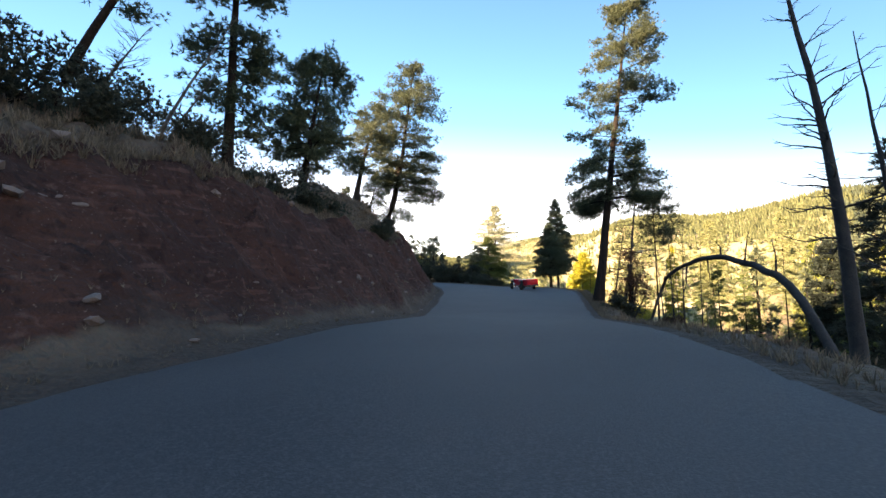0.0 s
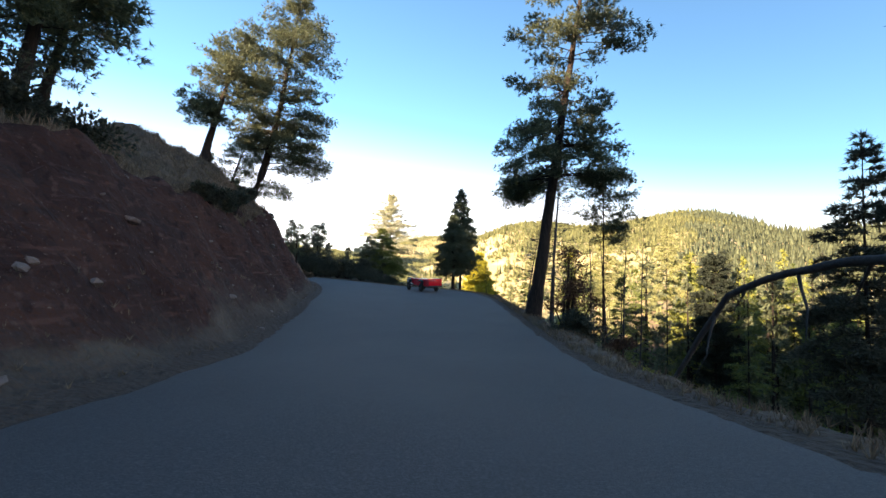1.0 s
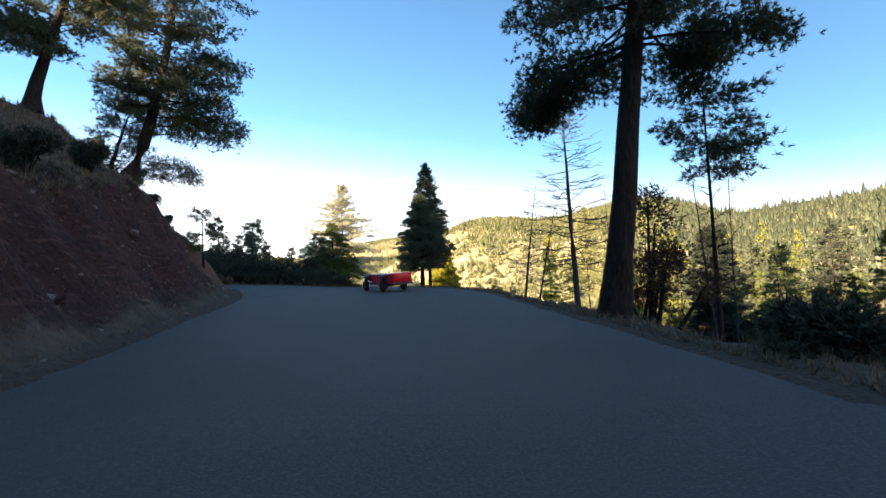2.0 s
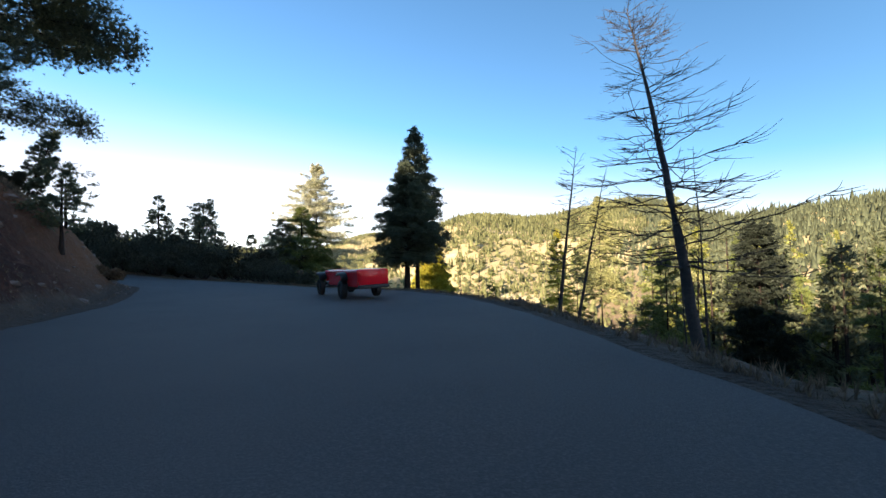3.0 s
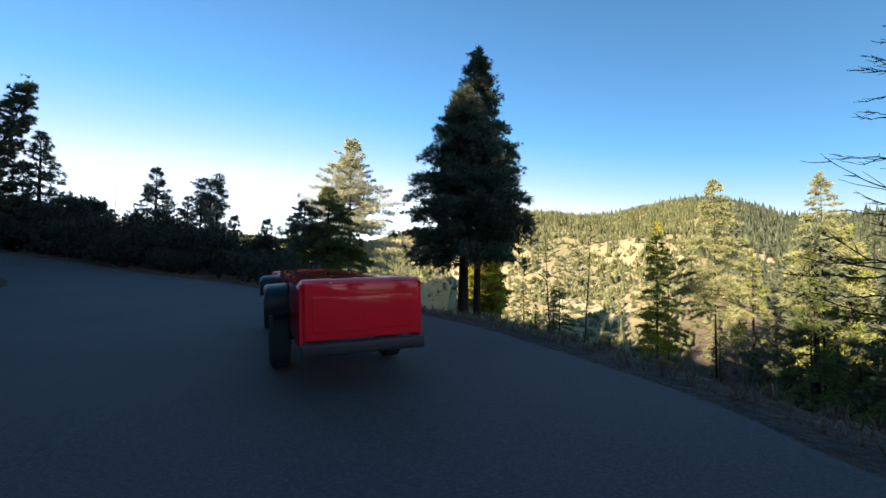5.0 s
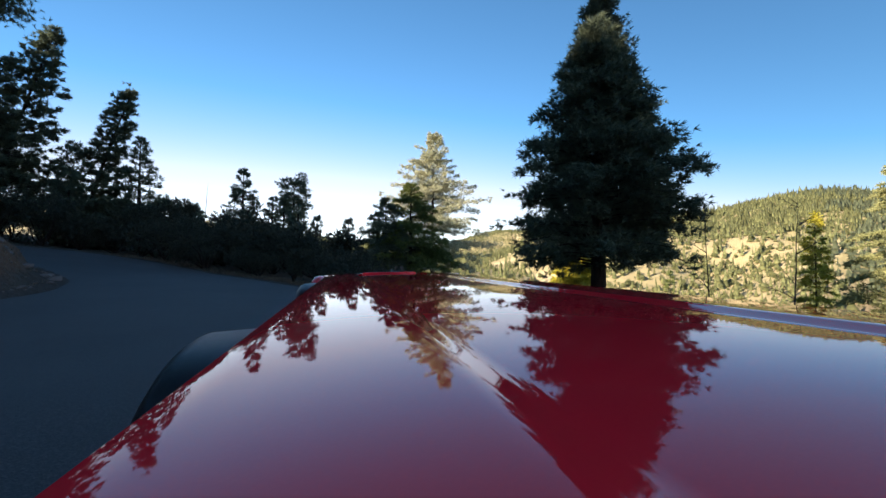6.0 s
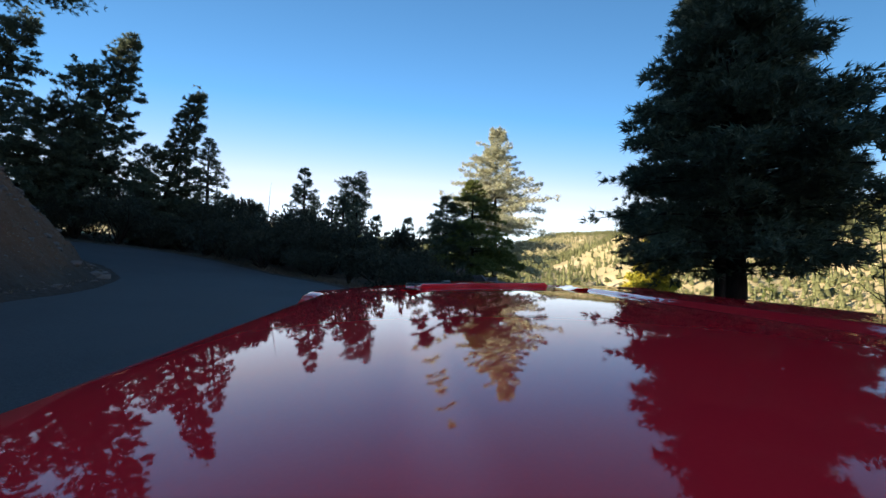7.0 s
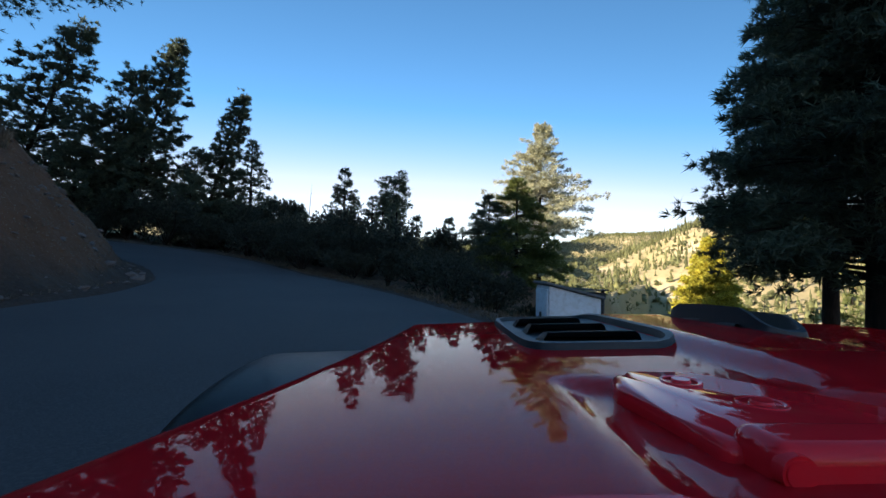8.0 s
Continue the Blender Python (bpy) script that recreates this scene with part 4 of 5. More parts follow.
for k, (x, y, wide, tall, label, mat) in enumerate([
    (-17.7, 28.9, 0.9, 0.7, "pale dry bush at the foot of the bank", GRASS_DRY),
    (-9.6, 2.0, 1.2, 0.9, "dark bush on the edge of the cut bank", LEAF_SHRUB),
    (-9.4, -6.0, 2.2, 1.6, "dark bush on the slope above the bank", LEAF_SHRUB),
    (-8.6, -9.5, 2.6, 1.7, "dark bush on the slope above the bank", LEAF_SHRUB),
    (-9.2, -13.0, 3.0, 1.9, "dark bush on the slope above the bank", LEAF_SHRUB),
    (-8.2, -16.5, 2.8, 1.5, "dark bush on the slope above the bank", LEAF_SHRUB),
    (-9.0, -19.0, 3.2, 1.7, "dark bush on the slope above the bank", LEAF_SHRUB),
    (-10.6, -11.4, 3.2, 2.2, "tall dark bush on the slope above the bank", LEAF_SHRUB),
    (-10.4, -7.8, 2.8, 2.2, "tall dark bush on the slope above the bank", LEAF_SHRUB),
    (-10.8, -17.6, 3.4, 2.4, "tall dark bush on the slope above the bank", LEAF_SHRUB),
    (-10.9, -14.6, 3.0, 2.0, "tall dark bush on the slope above the bank", LEAF_SHRUB),
    (-10.2, -3.6, 2.2, 1.6, "dark bush under the pines on the bank", LEAF_SHRUB),
    (-7.4, -11.6, 1.6, 0.8, "low dark bush on the slope above the bank", LEAF_SHRUB),
    (-12.0, 6.0, 1.6, 1.3, "dark bush on the slope above the bank", LEAF_SHRUB),
    (-13.4, 9.5, 1.5, 1.6, "dark bush on the slope above the bank", LEAF_SHRUB),
    (-16.5, 15.5, 1.6, 1.5, "dark bush on the slope above the bank", LEAF_SHRUB),
    (-19.2, 22.6, 1.5, 1.2, "dark bush beside the pine on the bank", LEAF_SHRUB),
    (-21.3, 27.3, 1.2, 0.7, "low dark bush on the crest of the bank", LEAF_SHRUB),
    (-7.7, 45.6, 1.5, 1.2, "small dark bush beyond the road's edge", LEAF_SHRUB),
    (-6.8, 44.0, 1.3, 0.9, "low bare bush beyond the road's edge", LEAF_RUSSET),
    (-0.2, 38.6, 1.8, 1.2, "yellow-green bush under the conifers", LEAF_YELLOW),
    (0.8, 34.5, 1.5, 0.9, "low russet bush at the road's edge", LEAF_RUSSET),
    (6.6, 9.3, 2.5, 6.3, "russet-leaved small tree behind the pine", LEAF_RUSSET),
    (8.6, 8.4, 1.6, 2.4, "russet bush behind the pine", LEAF_RUSSET),
    (7.2, 12.6, 1.7, 1.6, "yellow-green bush on the slope's edge", LEAF_YELLOW),
    (12.8, 17.5, 2.6, 4.0, "yellow-green bush on the falling slope", LEAF_YELLOW),
    (11.0, 30.0, 2.4, 4.4, "yellow-green bush on the falling slope", LEAF_YELLOW),
    (16.5, 26.0, 3.0, 6.0, "yellow-green bush on the falling slope", LEAF_YELLOW),
    (15.0, 35.0, 3.0, 6.0, "olive bush on the falling slope", LEAF_HILL),
    (8.5, 38.0, 2.4, 4.6, "olive bush on the falling slope", LEAF_HILL),
    (6.5, 46.0, 2.4, 4.0, "yellow-green bush on the falling slope", LEAF_YELLOW),
    (18.0, 19.0, 3.2, 7.0, "olive bush on the falling slope", LEAF_HILL),
    (14.5, 4.5, 2.6, 4.8, "yellow-green bush on the falling slope", LEAF_YELLOW),
    (12.0, 0.5, 2.4, 3.4, "olive bush on the falling slope", LEAF_HILL),
    (22.0, 31.0, 3.6, 8.0, "olive bush on the falling slope", LEAF_HILL),
    (28.0, 27.0, 3.6, 8.0, "yellow-green bush on the falling slope", LEAF_YELLOW),
    (6.0, 2.2, 1.5, 1.3, "dark bush at the road's edge", LEAF_SHRUB),
]):
    bush("bush", label, x, y, wide, tall, mat, 140 + k, sprays=1300 if tall < 3 else 4200 if mat is LEAF_RUSSET else 2000, count=3 if mat is LEAF_RUSSET and tall > 3 else 6, tuft=0.095 if mat is LEAF_RUSSET else 0.12 + 0.012 * tall, blade=0.26 if mat is LEAF_RUSSET else 0.2, group="bushes")

# ---- conifers down the slope ----
DOWN = [live_tree("conifer", label, 30.0 + 9 * k, 74.0 + 8 * k, level(30.0 + 9 * k, 74.0 + 8 * k) + 11.0 + k, 2.3 + 0.4 * k, mat, 160 + k, bare=0.1, profile=CONE if k else SPIRE, boughs=70, rise=2, tuft=0.36, dense=7, count=5, wide=0.18, flat=0.4, jitter=0.45, group="conifers down the slope") for k, (label, mat) in enumerate([("sunlit olive conifer standing down the slope", NEEDLE_FRESH), ("olive sunlit conifer standing down the slope", NEEDLE_OLIVE), ("dark green conifer standing down the slope", NEEDLE_PINE), ("yellow-green leafy tree standing down the slope", LEAF_GOLD)])]
rng1 = np.random.default_rng(31)
for i in range(130):
    far = 26 + 105 * rng1.random() ** 0.8
    a = radians(rng1.uniform(2, 74) ** 1.0)
    x, y = far * math.sin(a), 10 + far * math.cos(a)
    z = level(x, y)
    if radians(10) < a < radians(36) and far < 62:
        continue
    size = rng1.uniform(0.45, 1.05) * min(1.25, 0.5 + far / 90)
    if z + 12 * size > 3.0:
        size *= 0.6
    if a < radians(24) and z + 12 * size > -3:
        size *= 0.5
    copy_thing(DOWN[i % 3], pose(x, y, z - 0.2, 0, 0, rng1.uniform(0, 360)) @ Matrix.Diagonal((size * rng1.uniform(0.85, 1.15), size, size, 1)))

for i in range(34):
    far, a = rng1.uniform(70, 118), radians(rng1.uniform(26, 62))
    x, y = far * math.sin(a), 8 + far * math.cos(a)
    z = level(x, y)
    size = min(2.5, (rng1.uniform(-4, 4.0) - z) / 12)
    wide = size * rng1.uniform(0.55, 0.8)
    copy_thing(DOWN[(3, 0, 2, 3, 2)[i % 5]], pose(x, y, z - 0.2, 0, 0, rng1.uniform(0, 360)) @ Matrix.Diagonal((wide, wide, size, 1)))

for i in range(64):
    far, a = rng1.uniform(58, 120), radians(rng1.uniform(27, 64))
    x, y = far * math.sin(a), 8 + far * math.cos(a)
    z = level(x, y)
    size = min(2.6, (rng1.uniform(-3, 4.5) - z) / 12)
    wide = size * rng1.uniform(0.6, 0.9)
    copy_thing(DOWN[2 if i % 3 else 0], pose(x, y, z - 0.2, 0, 0, rng1.uniform(0, 360)) @ Matrix.Diagonal((wide, wide, size, 1)))

# ---- woods on the far hillside ----


def hill_woods():
    rng = np.random.default_rng(3)
    n = 125000
    a = np.radians(rng.uniform(-38, 75, n))
    r = 95 + (760 + 440 * ease(27, 36, np.degrees(a)) + 560 * ease(3, -4, np.degrees(a))) * rng.random(n) ** 0.62
    x, y = r * np.sin(a), 8 + r * np.cos(a)
    z = height(x, y)[0]
    open_ground = waves(x / 60, y / 60, 51, 3) + 0.5 * waves(x / 17, y / 17, 52, 2)
    keep = (rng.random(n) < np.clip(0.5 - 0.55 * open_ground + 0.5 * ease(230, 420, r) - 0.12 * ease(260, 120, r) + 0.3 * ease(14, 34, np.degrees(a)) + 0.18 * ease(5, -2, np.degrees(a)) + 0.3 * ease(-7, -14, np.degrees(a)) * ease(260, 180, r), 0.06, 0.92)) & (z > -50)
    x, y, z, r = x[keep], y[keep], z[keep], r[keep]
    n = len(x)
    # low round shrubs and oaks below, pointed conifers towards the ridge
    round_top = rng.random(n) < 0.6 - 0.4 * ease(220, 400, r)
    h = np.where(round_top, rng.uniform(0.9, 2.6, n), (2.4 + 4.2 * rng.random(n) ** 1.6) * (1 + 0.5 * (rng.random(n) < 0.12))) * np.clip(0.75 + r / 1500, 0.7, 1.2)
    h = h * (1 + 0.8 * ease(26, 36, np.degrees(np.arctan2(x, y - 8))))
    w = h * np.where(round_top, rng.uniform(0.42, 0.7, n), rng.uniform(0.15, 0.27, n))
    base = np.stack([x, y, z], 1)
    verts, faces, at = [], [], 0

    def crowns(pick, k, tiers):
        nonlocal at
        m = len(pick)
        spin0 = np.arange(k) * 2 * np.pi / k
        hh, ww, rt, mid = h[pick, None], w[pick, None], round_top[pick, None], base[pick]
        for t in range(tiers):
            g = t / tiers
            spin = spin0[None] + rng.uniform(0, 6.28, (m, 1))
            wide = np.where(rt, np.sqrt(np.maximum(0.0, 1 - (1.1 * g - 0.25) ** 2)), 1 - 0.95 * g)
            rad = ww * wide * rng.uniform(0.6, 1.25, (m, k))
            low = hh * (0.06 + 0.8 * g) + hh * rng.uniform(-0.06, 0.06, (m, k))
            ring = np.stack([mid[:, :1] + rad * np.cos(spin), mid[:, 1:2] + rad * np.sin(spin), mid[:, 2:] + low], -1)
            tip = mid + np.concatenate([rng.normal(size=(m, 2)) * 0.12 * ww, hh * min(1.0, 0.06 + 0.8 * g + 1.3 / (tiers + 0.3))], 1)
            idx = at + np.arange(m)[:, None] * (k + 1)
            j = np.arange(k)[None]
            verts.append(np.concatenate([ring, tip[:, None]], 1).reshape(-1, 3))
            faces.append(np.stack([idx + j, idx + (j + 1) % k, np.broadcast_to(idx + k, (m, k))], -1).reshape(-1, 3))
            at += m * (k + 1)

    # right part gets darker needles: denser woods, with shade put into the colour
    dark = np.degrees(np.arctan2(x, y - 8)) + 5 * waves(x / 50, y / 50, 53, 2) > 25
    for pick, mat, label in ((~dark, LEAF_HILL, "sunlit olive-green conifer woods on the far hillside"), (dark, NEEDLE_PINE, "dense dark green conifer woods on the far hillside, shade in their colour")):
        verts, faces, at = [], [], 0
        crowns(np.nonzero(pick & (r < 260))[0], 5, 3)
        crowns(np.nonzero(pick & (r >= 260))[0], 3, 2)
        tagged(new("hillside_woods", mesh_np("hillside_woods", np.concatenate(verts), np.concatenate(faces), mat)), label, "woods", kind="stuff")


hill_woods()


def slope_scrub():
    rng = np.random.default_rng(14)
    n = 5200
    far = 24 + 130 * rng.random(n) ** 0.7
    a = np.radians(rng.uniform(-26, 78, n))
    x, y = far * np.sin(a), 12 + far * np.cos(a)
    off = -from_line(x, y, OUTER)
    ok = (off > 7) & ((x > -14) | (off > 24)) & (waves(x / 14, y / 14, 71, 2) + 0.6 * rng.random(n) > -0.25)
    x, y = x[ok], y[ok]
    n = len(x)
    size = rng.uniform(0.35, 1.15, n)
    w = rng.normal(size=(n, 9, 3))
    w /= np.linalg.norm(w, axis=2, keepdims=True)
    w[..., 2] = np.abs(w[..., 2]) * 0.9
    p = np.stack([x, y, height(x, y)[0]], 1)[:, None] + w * size[:, None, None] * rng.uniform(0.4, 1.0, (n, 9, 1))
    v, q = blades(p.reshape(-1, 3), w.reshape(-1, 3) + np.array([0, 0, 0.4]), np.repeat(size * 0.5, 9), 0.16, 5, 0.5, rng)
    return tagged(new("slope_scrub", mesh_np("slope_scrub", v, q, LEAF_HILL)), "low sunlit olive scrub on the falling slope", "scrub", kind="stuff")


slope_scrub()

# ---- grass ----


def tufts(name, label, n, where, seed, size, mat, count=7, lean=0.35):
    rng = np.random.default_rng(seed)
    x, y = where(rng, n)
    z = height(x, y)[0]
    p = np.stack([x, y, z - 0.02], 1)
    w = np.tile([[0, 0, 1.0]], (len(x), 1))
    v, q = blades(p, w, size * rng.uniform(0.6, 1.3, len(x)), 0.05, count, lean, rng)
    return tagged(new(name, mesh_np(name, v, q, mat)), label, "grass", kind="stuff")


def along(line, lo, hi, near, far):
    def where(rng, n):
        run = np.r_[0, np.cumsum(np.hypot(*np.diff(line, axis=0).T))]
        ok = (line[:, 1] > -34) & (line[:, 0] > -46)
        first, last = run[ok].min(), run[ok].max()
        t = rng.uniform(first + lo * (last - first), first + hi * (last - first), n)
        px, py = np.interp(t, run, line[:, 0]), np.interp(t, run, line[:, 1])
        dx, dy = np.interp(t + 0.4, run, line[:, 0]) - px, np.interp(t + 0.4, run, line[:, 1]) - py
        le = np.hypot(dx, dy) + 1e-9
        off = near + (far - near) * rng.random(n) ** 1.4
        side = 1.0 if line is INNER else -1.0
        return px - side * dy / le * off, py + side * dx / le * off
    return where


tufts("dry_grass", "dry straw-coloured grass along the road's outer edge", 9000, along(OUTER, 0, 0.8, 0.35, 3.2), 61, 0.17, GRASS_DRY)
tufts("bank_grass", "dry grass on the slope above the red bank", 26000, along(INNER, 0, 0.62, 4.4, 13.0), 62, 0.32, GRASS_DRY)
tufts("toe_grass", "sparse dry grass at the foot of the bank", 1800, along(INNER, 0, 0.75, 0.5, 2.0), 63, 0.13, GRASS_DRY)

# ---- stones on the bank ----


def stones():
    rng = np.random.default_rng(9)
    shapes = []
    for k in range(5):
        bm = bmesh.new()
        bmesh.ops.create_icosphere(bm, subdivisions=1, radius=1.0)
        for v in bm.verts:
            v.co = Vector((v.co.x * 1.25, v.co.y * 0.9, v.co.z * 0.6)) * rng.uniform(0.7, 1.2)
        me = bpy.data.meshes.new("stone")
        bm.to_mesh(me)
        bm.free()
        me.materials.append(ROCK)
        shapes.append(me)
    for k in range(390):
        line = INNER[(INNER[:, 1] > (-24 if k < 230 else 27)) & (INNER[:, 0] > -30)]
        i = rng.integers(0, len(line) - 1)
        d = line[i + 1] - line[i]
        d = d / np.linalg.norm(d)
        off = rng.uniform(0.3, 5.0)
        x, y = line[i] + d * rng.uniform(0, 1.5) + np.array([-d[1], d[0]]) * off
        size = 0.05 + (0.22 if k < 230 else 0.13) * rng.random() ** 3.5
        ob = new("stone", shapes[k % 5])
        ob.matrix_world = pose(x, y, level(x, y) + size * 0.1, rng.uniform(-25, 25), rng.uniform(-25, 25), rng.uniform(0, 360)) @ Matrix.Diagonal((size, size, size, 1))
        tagged(ob, "weathered grey-brown stone lying on the red bank", "stone", "stones on the bank")


stones()

# ---- the white box by the road ----


def white_box():
    ob = thing("storage_box", pose(-7.2, 34.43, level(-7.2, 34.43), 0, 0, 34), "white painted storage box with a sloping felt lid on legs", "storage box")
    w, d, lo, front, back = 0.86, 0.70, 0.16, 0.92, 1.12
    bm = bmesh.new()
    pts = [(-w / 2, -d / 2, lo), (w / 2, -d / 2, lo), (w / 2, d / 2, lo), (-w / 2, d / 2, lo), (-w / 2, -d / 2, back), (w / 2, -d / 2, front), (w / 2, d / 2, front), (-w / 2, d / 2, back)]
    vs = [bm.verts.new(p) for p in pts]
    for f in ((0, 1, 2, 3), (4, 7, 6, 5), (0, 4, 5, 1), (1, 5, 6, 2), (2, 6, 7, 3), (3, 7, 4, 0)):
        bm.faces.new([vs[i] for i in f])
    bmesh.ops.bevel(bm, geom=list(bm.edges), offset=0.012, segments=2, affect="EDGES")
    part("body", bm, WHITE_BOARD, ob)
    bm = bmesh.new()
    box(bm, -w / 2 - 0.07, w / 2 + 0.07, -d / 2 - 0.05, d / 2 + 0.05, -0.02, 0.025, 0.01)
    bmesh.ops.rotate(bm, verts=bm.verts, cent=(0, 0, 0), matrix=Euler((0, math.atan2(back - front, w), 0)).to_matrix())
    bmesh.ops.translate(bm, verts=bm.verts, vec=(0, 0, (front + back) / 2 + 0.03))
    part("lid", bm, ROOF_FELT, ob, "sloping grey felt lid")
    for sx, sy in ((-1, -1), (1, -1), (-1, 1), (1, 1)):
        part("leg", box(bmesh.new(), sx * (w / 2 - 0.05) - 0.025, sx * (w / 2 - 0.05) + 0.025, sy * (d / 2 - 0.05) - 0.025, sy * (d / 2 - 0.05) + 0.025, 0, lo + 0.01, 0.005), STEEL, ob)
    bm = bmesh.new()
    box(bm, -w / 2 - 0.025, -w / 2 - 0.004, -d / 2 + 0.04, d / 2 - 0.04, lo + 0.05, back - 0.06, 0.006)
    door = part("door", bm, WHITE_BOARD, ob, "white board door")
    part("handle", box(bmesh.new(), -w / 2 - 0.05, -w / 2 - 0.02, -0.03, 0.03, 0.55, 0.67, 0.006), STEEL, door)
    v, q = tube_arrays([(np.array([(-w / 2 - 0.02, 0.1, 0.2), (-w / 2 - 0.16, 0.1, 0.13), (-w / 2 - 0.22, 0.1, 0.05)]), np.full(3, 0.018))], 8)
    part("prop", mesh_np("prop", v, q, STEEL, True), STEEL, ob)
    return ob


white_box()


def wooden_stand():
    x, y = -8.97, 45.2
    ob = thing("wooden_stand", pose(x, y, level(x, y), 0, 0, -8), "low dark weathered wooden stand beside bushes", "wooden stand")
    high = 0.5 - level(x, y)
    for sx in (-0.55, 0.55):
        part("post", box(bmesh.new(), sx - 0.06, sx + 0.06, -0.06, 0.06, -0.1, high, 0.01), BARK_GREY, ob)
    part("rail", box(bmesh.new(), -0.7, 0.7, -0.09, -0.061, high - 0.25, high - 0.08, 0.008), BARK_GREY, ob)
    part("board", box(bmesh.new(), -0.75, 0.75, -0.2, 0.2, high + 0.002, high + 0.05, 0.01), BARK_GREY, ob)
    return ob


wooden_stand()


def sign_post():
    x, y = -15.6, 52.7
    z = level(x, y)
    ob = thing("sign", pose(x, y, z, 0, 0, 20), "small pale sign board on a wooden post at the woodland's edge", "sign")
    v, q = tube_arrays([(np.array([(0, 0, -0.1), (0, 0, 0.6), (0, 0, 1.15 - z)]), np.full(3, 0.04))], 8)
    part("post", mesh_np("post", v, q, BARK_GREY, True), BARK_GREY, ob)
    part("board", box(bmesh.new(), -0.3, 0.3, -0.07, -0.045, 0.68 - z, 1.12 - z, 0.008), ROCK, ob, "weathered pale board")
    return ob


sign_post()

# ---- the red off-road vehicle ----
K = 0.72
CAR = pose(PATH[-1][1], PATH[-1][2], PATH[-1][3]) @ pose(0, 0, 0, 0, 0, PATH[-1][4]) @ pose(0, 0, 0, 0, -PATH[-1][6], 0)
MID = 0.62
TAIL = -5.95
REAR_AXLE = -3.6
LOW = -PATH[-1][3] / K


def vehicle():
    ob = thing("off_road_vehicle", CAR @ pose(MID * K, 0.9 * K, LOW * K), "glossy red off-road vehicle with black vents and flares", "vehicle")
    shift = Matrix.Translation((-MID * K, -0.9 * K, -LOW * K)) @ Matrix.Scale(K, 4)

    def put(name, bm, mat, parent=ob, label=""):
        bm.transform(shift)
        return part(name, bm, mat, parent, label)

    def skin(fn, x0, x1, y0, y1, nx, ny):
        bm = bmesh.new()
        grid = [[bm.verts.new((x0 + (x1 - x0) * i / nx, y0 + (y1 - y0) * j / ny, 0)) for i in range(nx + 1)] for j in range(ny + 1)]
        for row in grid:
            for v in row:
                v.co = fn(v.co.x, v.co.y)
        for j in range(ny):
            for i in range(nx):
                bm.faces.new((grid[j][i], grid[j][i + 1], grid[j + 1][i + 1], grid[j + 1][i]))
        return bm

    def soft(lo, hi, v):
        u = min(1.0, max(0.0, (v - lo) / (hi - lo)))
        return u * u * (3 - 2 * u)

    def hood_z(x, y):
        c = abs(x - MID)
        z = -0.142 - 0.035 * (y - 0.28) - 0.02 * (c / 0.82) ** 2
        z += 0.02 * (1 - soft(0.10, 0.19, c)) * soft(0.3, 0.7, y)
        pad = soft(0.475, 0.435, c) * soft(0.64 - 0.45 * max(0, 0.46 - c), 0.585 - 0.45 * max(0, 0.46 - c), y)
        z -= 0.013 * pad
        return z

    def hood_at(x, y):
        half = 1.02 - 0.33 * (y - 0.285) + 0.09 * (y - 0.285) ** 2
        u = (x - MID) / 0.86
        side = soft(0.93, 1.0, abs(u))
        px = MID + u * half
        front = soft(1.44, 1.56, y)
        return Vector((px, y - 0.02 * front, hood_z(px, y) - 0.045 * side ** 2 - 0.10 * front ** 2))

    bm = skin(hood_at, MID - 0.86, MID + 0.86, 0.285, 1.56, 96, 70)
    bmesh.ops.solidify(bm, geom=list(bm.faces), thickness=0.012)
    hood = put("hood", bm, RED_PAINT)

    # cowl behind the hood
    put("cowl", skin(lambda x, y: Vector((MID + (x - MID) * (0.877 + 0.123 * soft(-0.03, 0.27, y)), y, hood_z(x, 0.28) + 0.004 - 0.08 * soft(1.0, 1.06, abs(x - MID)))), MID - 1.06, MID + 1.06, -0.03, 0.278, 50, 16), RED_PAINT)

    # added flat body in place of the unseen cab, closed at the waistline: the camera's way leads over it
    put("stand_in_deck", skin(lambda x, y: Vector((x, y, hood_z(x, 0.28) + 0.002 - 0.08 * soft(0.85, 0.93, abs(x - MID)) ** 1.5 - 0.05 * soft(TAIL + 0.12, TAIL, y) ** 2)), MID - 0.93, MID + 0.93, TAIL, -0.034, 60, 60), RED_PAINT)

    # louvred vents
    def vent(side):
        def sx(x):
            return x if side < 0 else 2 * MID - x
        x0, x1, y0, y1 = (0.163, 0.495, 0.845, 1.47) if side < 0 else (0.375, 0.505, 0.985, 1.42)
        frame_bm = bmesh.new()
        steps_n = 28
        rings = []
        for inset, dz in ((0.0, -0.004), (0.004, 0.014), (0.016, 0.015), (0.023, -0.012)):
            ring = []
            for k in range(steps_n):
                a = 2 * math.pi * k / steps_n
                cx, cy = math.cos(a), math.sin(a)
                e = 0.32
                px = (x0 + x1) / 2 + math.copysign(abs(cx) ** e, cx) * ((x1 - x0) / 2 - inset)
                py = (y0 + y1) / 2 + math.copysign(abs(cy) ** e, cy) * ((y1 - y0) / 2 - inset)
                hump = 0.036 * soft(0.98, 1.08, py) * soft(1.45, 1.3, py) if side > 0 and dz > 0 else 0.0
                ring.append(frame_bm.verts.new((sx(px), py, hood_z(sx(px), py) + dz + hump)))
            rings.append(ring)
        for r0, r1 in zip(rings[:-1], rings[1:]):
            for k in range(steps_n):
                frame_bm.faces.new((r0[k], r0[(k + 1) % steps_n], r1[(k + 1) % steps_n], r1[k]))
        top = put("hood_vent", frame_bm, BLACK_PLASTIC, hood, "black plastic vent frame")
